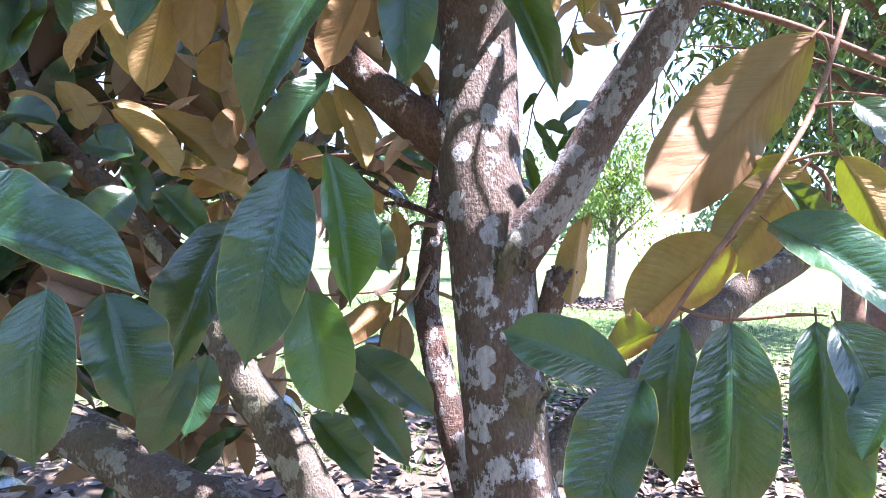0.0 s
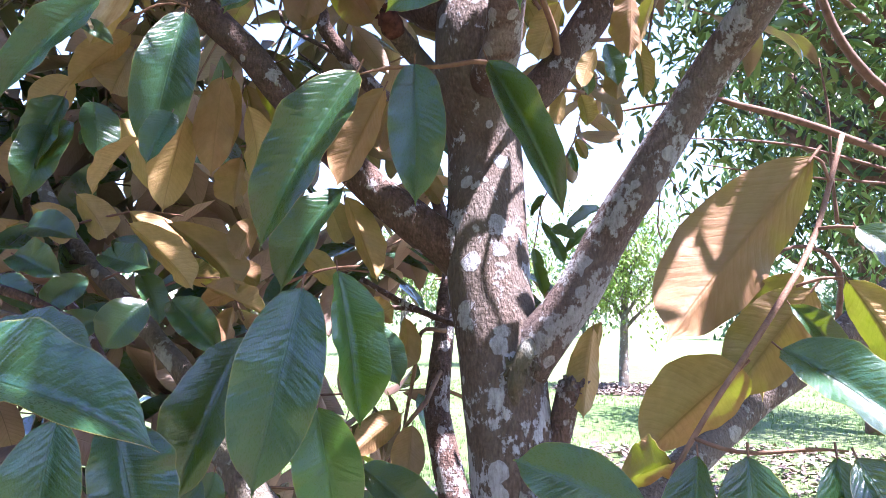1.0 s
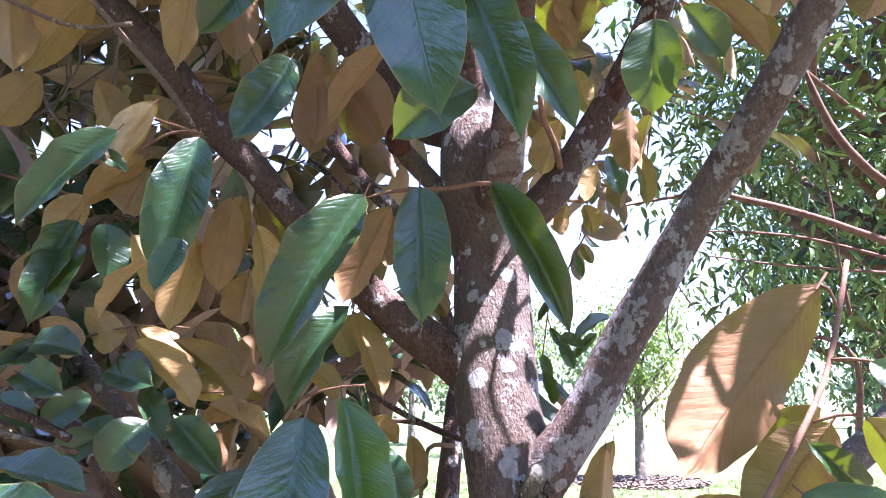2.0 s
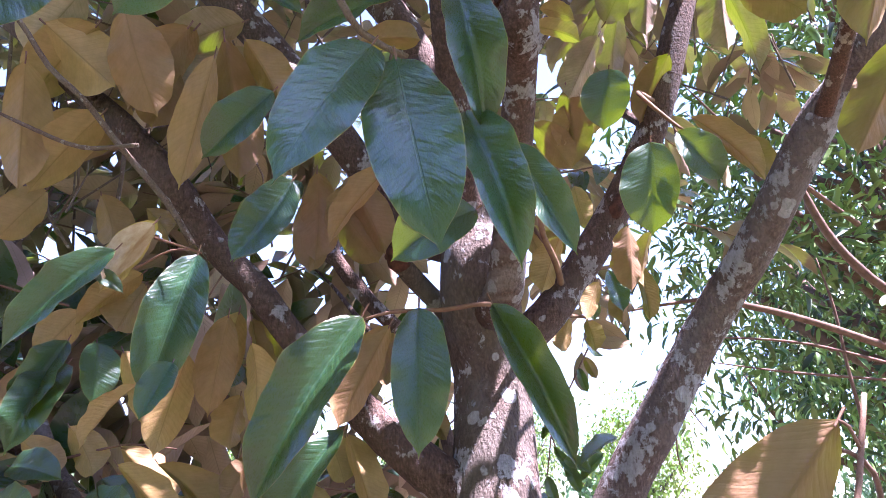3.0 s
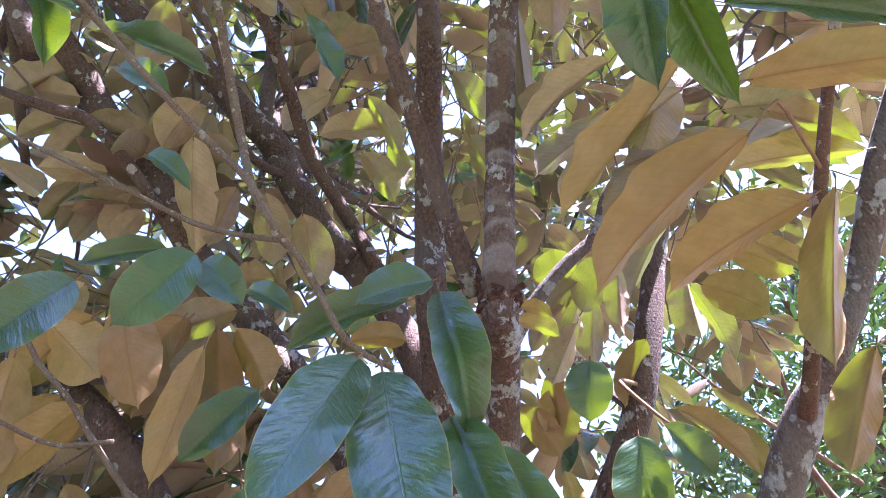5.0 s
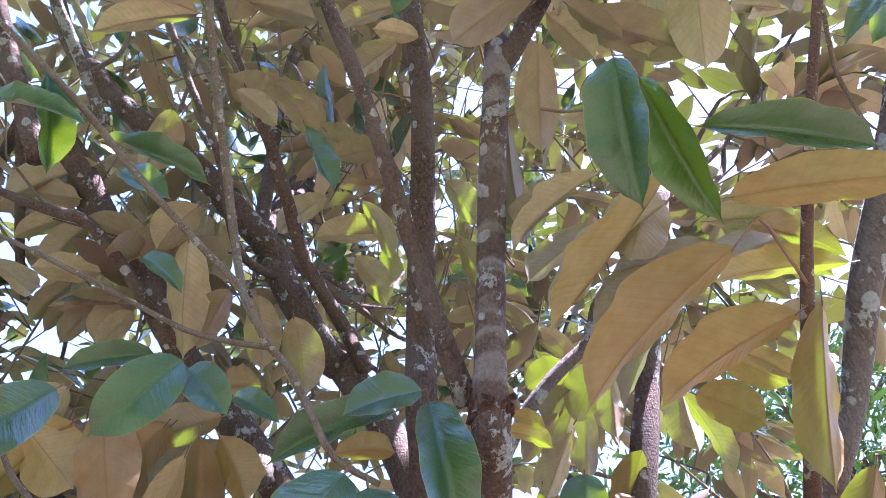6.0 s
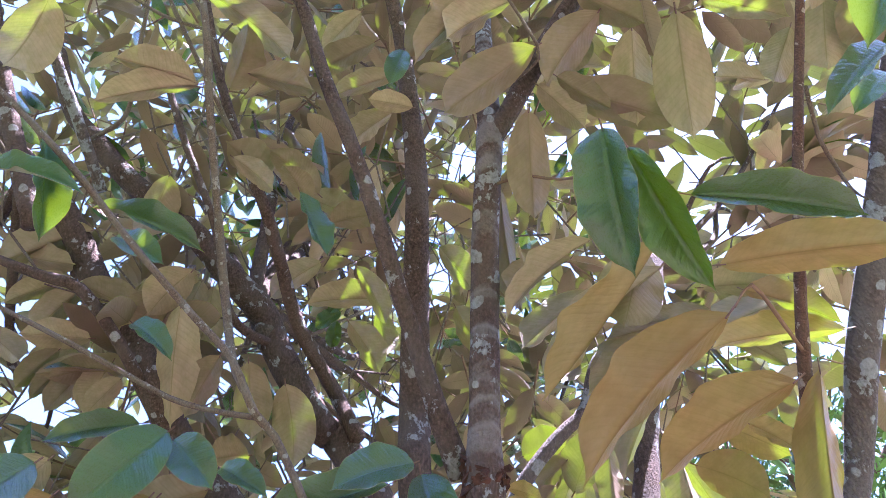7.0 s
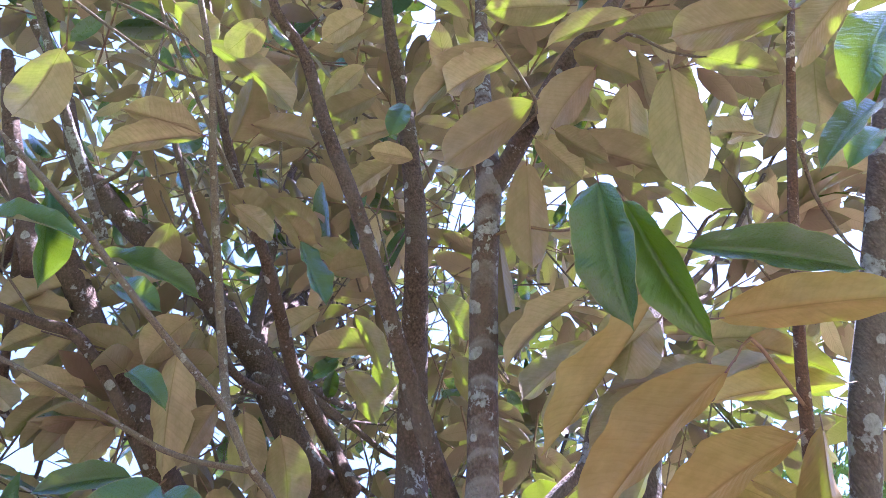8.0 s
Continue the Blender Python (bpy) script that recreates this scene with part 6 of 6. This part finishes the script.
stem("wound", branch_red, [(-0.094, 1.084, 1.883, 0.0174), (-0.106, 1.065, 1.901, 0.0191), (-0.112, 1.052, 1.913, 0.0123)], wound_mat, "raw broken end", 12, 0.01, 0.35)
stem("limb", neighbour, [(0.513, 3.056, 2.364, 0.0024), (1.043, 2.976, 2.428, 0.0102), (1.226, 2.991, 2.405, 0.0156), (1.512, 3.021, 2.337, 0.0172), (1.897, 3.068, 2.209, 0.0188), (2.449, 3.231, 2.062, 0.021)], red_bark, "", 8, 0.06, 0.12)
stem("limb", neighbour, [(1.486, 2.799, 3.001, 0.0023), (1.537, 2.831, 2.841, 0.0181), (1.638, 2.872, 2.644, 0.0196), (1.834, 2.92, 2.448, 0.0212), (2.292, 3.086, 2.246, 0.0234)], red_bark, "", 8, 0.06, 0.12)
stem("limb", neighbour, [(1.056, 2.803, 3.482, 0.0026), (1.322, 2.934, 3.265, 0.0112), (1.574, 3.033, 3.109, 0.0129), (1.997, 3.272, 2.924, 0.0151)], red_bark, "", 7, 0.06, 0.12)
stem("limb", neighbour, [(1.521, 2.791, 3.786, 0.0027), (1.617, 2.92, 3.551, 0.0133), (1.691, 3.034, 3.342, 0.0142), (1.783, 3.321, 3.018, 0.0164)], red_bark, "", 7, 0.06, 0.12)
stem("limb", neighbour, [(1.083, 3.203, 2.309, 0.0025), (1.416, 3.226, 2.3, 0.0067), (1.693, 3.249, 2.263, 0.0075), (2.11, 3.294, 2.159, 0.0092)], red_bark, "", 6, 0.06, 0.12)
stem("limb", neighbour, [(1.207, 3.428, 2.234, 0.0027), (1.532, 3.455, 2.195, 0.0062), (1.856, 3.48, 2.17, 0.0071), (2.239, 3.508, 2.147, 0.008)], red_bark, "", 6, 0.06, 0.12)
stem("limb", neighbour, [(1.528, 3.755, 1.654, 0.0028), (1.808, 3.739, 1.843, 0.0113), (2.058, 3.776, 1.723, 0.015), (2.115, 3.959, 1.289, 0.0193)], red_bark, "", 6, 0.06, 0.12)
stem("limb", neighbour, [(1.692, 3.171, 2.7, 0.0025), (1.748, 3.218, 2.455, 0.0075), (1.777, 3.269, 2.182, 0.0075), (1.819, 3.321, 1.909, 0.01)], red_bark, "", 6, 0.06, 0.12)

# ---- the rest of the crown: leaf-bearing sprays in their hundreds, joined limb by limb ----
def rod():
    v, f = [], []
    for y, r in ((0, 0.012), (1, 0.006)):
        v += [(r * math.cos(a * 1.571), y, r * math.sin(a * 1.571)) for a in range(4)]
    f = [(k, (k + 1) % 4, 4 + (k + 1) % 4, 4 + k) for k in range(4)]
    return v, f, [2] * 4, [(0, 0)] * 8


SPRAY = SMALL + [rod()]


def sprays(count, lo, hi, seed, droop, axis=(0.1, 1.0), size=(0.16, 0.245), rise=10, turned=0.0):
    """Twigs that point away from the trunk's axis, each with a double row of hanging leaves."""
    g = np.random.default_rng(seed)
    out = []
    for k in range(count):
        c = Vector([g.uniform(a, b) for a, b in zip(lo, hi)])
        a0 = math.degrees(math.atan2(c.y - axis[1], c.x - axis[0])) - 90 + g.normal(0, 50)
        tw = Matrix.Translation(c) @ pose(0, 0, 0, 0, 0, a0) @ pose(0, 0, 0, rise + g.normal(0, 22), 0, 0)
        long = g.uniform(0.18, 0.36)
        out.append((tw @ Matrix.Diagonal((0.3, long, 0.3, 1)), 4))
        n = int(g.integers(5, 9))
        for j in range(n):
            s = g.uniform(*size)
            side = 1 if j % 2 else -1
            yaw = side * g.normal(52, 12) if j < n - 1 else g.normal(0, 10)
            m = tw @ pose(0, long * (0.25 + 0.75 * j / (n - 1)), 0) @ pose(0, 0, 0, 0, 0, yaw) @ pose(0, 0, 0, -droop + g.normal(0, 16), g.normal(0, 22) + (180 if g.random() < turned else 0), 0)
            out.append((m @ pose(0, 0.012, 0) @ Matrix.Diagonal((s * g.uniform(0.31, 0.41), s, s, 1)), int(g.integers(4))))
    return out


# gaps in the crown through which the sun comes down to the branches: a point below each, and its half width
GAPS = [((0.40, 1.02, 2.25), 0.16), ((-0.83, 0.42, 3.08), 0.1), ((0.22, 0.85, 2.3), 0.08), ((0.33, 0.93, 2.32), 0.19), ((0.44, 0.64, 1.85), 0.13), ((-0.22, 0.44, 1.5), 0.08)]


# openings between the boughs where the sky shows: from, to, half width
OPEN = [((-0.76, 0.78, 2.60), (-3.41, 3.34, 5.98), 0.16), ((-0.78, 0.93, 2.52), (-3.48, 3.97, 5.64), 0.14), ((-0.69, 0.70, 2.65), (-3.11, 3.01, 6.16), 0.08), ((-0.49, 0.70, 2.65), (-2.25, 3.03, 6.15), 0.05), ((-0.21, 0.87, 2.56), (-1.08, 3.71, 5.79), 0.05), ((-0.46, 0.52, 2.75), (-2.14, 2.23, 6.58), 0.06)]


def in_gap(m):
    c = m @ Vector((0, 0.5, 0))
    for a, b, r in OPEN:
        a, b = Vector(a), Vector(b)
        s = min(max((c - a).dot(b - a) / (b - a).length_squared, 0.0), 1.0)
        if (c - a - (b - a) * s).length < r * (0.6 + 0.9 * s):
            return True
    for p, r in GAPS:
        d = c - Vector(p)
        if d.dot(to_sun) > 0.1 and (d - to_sun * d.dot(to_sun)).length < r:
            return True
    return False


def foliage(places, parent):
    places = [q for q in places if not in_gap(q[0])]
    scatter("foliage", places, SPRAY, [crown_top, crown_back, twig_mat], "many golden-backed leaves on thin twigs", "", parent)


foliage(sprays(155, (-2.4, 1.35, 1.15), (-0.5, 2.4, 2.7), 1, 50, turned=0.25), limb_left)
foliage(sprays(95, (-1.9, 1.35, 1.2), (-0.5, 2.2, 2.1), 11, 45, turned=0.4), limb_low_left)
foliage(sprays(38, (-0.7, 1.6, 1.5), (0.0, 2.5, 2.7), 8, 50), limb_behind)
foliage(sprays(38, (-2.0, 1.0, 2.2), (-0.6, 2.2, 3.2), 5, 35), limb_up_left)
foliage(sprays(120, (-2.0, 0.8, 2.8), (0.4, 2.8, 3.5), 2, 20, size=(0.12, 0.19), turned=0.2), limb_up_mid)
foliage(sprays(210, (-2.0, 0.8, 3.5), (0.4, 2.8, 4.6), 13, 22, size=(0.11, 0.17), turned=0.22), limb_up_mid)
foliage(sprays(64, (0.1, 1.2, 3.1), (1.6, 2.8, 4.6), 6, 20), leader_right)
foliage(sprays(170, (-1.6, -0.3, 3.2), (0.5, 0.9, 4.8), 3, 20, size=(0.11, 0.17), turned=0.2), leader_mid)
# the next four groups, some out of view, are added to shade leaves below
foliage(sprays(12, (-0.05, 0.35, 3.1), (0.3, 0.75, 3.7), 35, 22, size=(0.12, 0.18)), leader_mid)
foliage(sprays(18, (0.38, 0.28, 3.25), (0.68, 0.5, 3.75), 21, 20), leader_fork)
foliage(sprays(36, (-0.5, 0.2, 4.4), (0.4, 1.2, 5.4), 33, 20, size=(0.12, 0.18)), leader_mid)
foliage(sprays(28, (0.45, -0.6, 3.2), (1.9, 0.4, 4.6), 12, 20), leader_fork)
foliage(sprays(36, (0.4, 0.4, 3.2), (1.7, 1.25, 4.6), 16, 20), leader_fork)
foliage(sprays(26, (-0.9, 1.45, 0.75), (-0.25, 2.1, 1.2), 31, 50, size=(0.12, 0.19), turned=0.4), limb_low_left2)
foliage(sprays(22, (-0.12, 0.7, 3.25), (0.2, 1.5, 4.4), 32, 22, size=(0.11, 0.17), turned=0.15), leader_mid)
foliage(sprays(30, (-2.2, 1.7, 0.55), (-0.75, 2.8, 1.3), 15, 50), limb_low_left2)
foliage(sprays(30, (0.35, 1.0, 3.2), (1.9, 2.0, 4.4), 34, 20, size=(0.14, 0.21)), leader_right)
foliage(sprays(6, (0.2, 1.6, 2.45), (1.1, 2.4, 3.2), 4, 30), limb_back)
foliage(sprays(9, (0.3, 1.8, 2.15), (0.8, 2.5, 2.6), 20, 40, size=(0.13, 0.18)), limb_back)
foliage(sprays(150, (-2.2, 0.2, 4.6), (0.6, 3.4, 6.2), 9, 22, size=(0.13, 0.2)), leader_mid)
foliage(sprays(130, (-1.7, -0.1, 4.9), (0.7, 2.2, 6.4), 17, 22, size=(0.14, 0.22)), leader_mid)
# unseen sprays left of and behind the camera, added to block sky light
foliage(sprays(70, (-3.2, 0.3, 0.8), (-1.9, 2.4, 2.1), 18, 45), limb_left)
foliage(sprays(60, (-2.3, -1.0, 1.2), (-1.0, 0.3, 2.7), 19, 40), limb_low_left)


# ---- bare thin twigs among the leaves ----
def crooked(bend):
    v, f = [], []
    ys = (0, 0.3, 0.62, 1)
    for i, y in enumerate(ys):
        r = 1.0 - 0.55 * y
        v += [(bend[i] * 0.09 + 0.006 * r * math.cos(a * 1.2566), y, bend[3 - i] * 0.05 + 0.006 * r * math.sin(a * 1.2566)) for a in range(5)]
    for i in range(3):
        f += [(i * 5 + k, i * 5 + (k + 1) % 5, i * 5 + 5 + (k + 1) % 5, i * 5 + 5 + k) for k in range(5)]
    return v, f, [0] * 15, [(0, 0)] * 20


TWIGS = [crooked(b) for b in ((0, 0.6, -0.3, 0.2), (0, -0.5, 0.4, 1), (0, 0.3, 1, 0.6), (0, -0.8, -0.2, -1))]


def bare_twigs(count, lo, hi, seed, parent):
    g = np.random.default_rng(seed)
    out = []
    for k in range(count):
        c = Vector([g.uniform(a, b) for a, b in zip(lo, hi)])
        s = g.uniform(0.35, 0.85)
        out.append((Matrix.Translation(c) @ pose(0, 0, 0, 0, 0, g.random() * 360) @ pose(0, 0, 0, g.normal(58, 22), 0, 0) @ Matrix.Diagonal((s * g.uniform(0.8, 1.5), s, s, 1)), int(g.integers(4))))
    scatter("twig_tangle", out, TWIGS, [twig_bark], "thin bare twigs", "", parent)


bare_twigs(110, (-1.3, 0.7, 2.6), (0.0, 1.9, 3.6), 1, limb_up_mid)
bare_twigs(70, (-0.6, 0.5, 2.9), (0.6, 1.4, 3.9), 2, leader_mid)
bare_twigs(30, (0.3, 0.9, 2.7), (1.3, 2.0, 3.6), 3, leader_right)
bare_twigs(40, (-1.6, 1.2, 1.4), (-0.5, 2.0, 2.5), 4, limb_left)
foliage(sprays(9, (0.3, 1.5, 3.1), (0.75, 2.1, 3.6), 22, 25), leader_right)


# ---- boughs that carry the outer crown: from a limb's point into a part of the crown ----
def boughs(start, r, lo, hi, n, seed):
    g = np.random.default_rng(seed)
    a = np.array(start)
    for k in range(n):
        b = np.array([g.uniform(p, q) for p, q in zip(lo, hi)])
        d = b - a
        long = np.linalg.norm(d)
        m1 = a + d * 0.35 + g.normal(0, 0.05 * long, 3) + np.array((0, 0, 0.05 * long))
        m2 = a + d * 0.7 + g.normal(0, 0.05 * long, 3) + np.array((0, 0, 0.04 * long))
        stem("branch", tree, [(*a, r), (*m1, r * 0.75), (*m2, r * 0.5), (*b, r * 0.25)], limb_bark, "", 8, 0.06)


boughs((-0.9, 0.94, 2.37), 0.013, (-2.2, 1.4, 1.5), (-0.9, 2.2, 2.5), 4, 1)
boughs((-0.9, 1.36, 1.73), 0.011, (-1.8, 1.5, 1.3), (-0.9, 2.1, 2.0), 3, 2)
boughs((-0.074, 1.42, 1.74), 0.010, (-0.6, 1.8, 1.9), (-0.05, 2.4, 2.6), 3, 3)
boughs((-0.95, 0.65, 2.95), 0.014, (-2.0, 1.1, 2.5), (-1.0, 2.0, 3.1), 3, 4)
boughs((-0.42, 0.92, 2.82), 0.016, (-1.8, 1.3, 3.2), (0.2, 2.6, 4.5), 6, 5)
boughs((-0.069, 0.13, 3.17), 0.010, (-1.5, 0.0, 3.8), (0.4, 0.8, 4.8), 4, 6)
boughs((-0.42, 0.92, 2.82), 0.020, (-1.8, 0.4, 4.8), (0.5, 2.8, 6.1), 6, 7)
boughs((0.57, 0.92, 2.9), 0.014, (0.2, 1.4, 3.3), (1.5, 2.6, 4.5), 5, 8)
boughs((0.57, 0.92, 2.9), 0.012, (0.5, 0.6, 3.4), (1.6, 1.2, 4.5), 4, 9)
boughs((0.41, 0.09, 2.8), 0.009, (0.5, -0.5, 3.4), (1.7, 0.3, 4.4), 4, 10)
boughs((-1.2, 1.5, 1.16), 0.026, (-2.1, 1.8, 0.75), (-1.1, 2.7, 1.2), 3, 11)
# two unseen sets, added to carry the sprays that block sky light
boughs((-1.2, 1.5, 1.16), 0.028, (-3.0, 0.5, 1.1), (-2.2, 2.2, 1.9), 4, 12)
boughs((-1.2, 1.5, 1.16), 0.026, (-2.1, -0.8, 1.5), (-1.4, 0.0, 2.3), 3, 13)
boughs((0.351, 1.077, 2.141), 0.010, (0.4, 1.9, 2.3), (0.8, 2.4, 2.9), 2, 14)
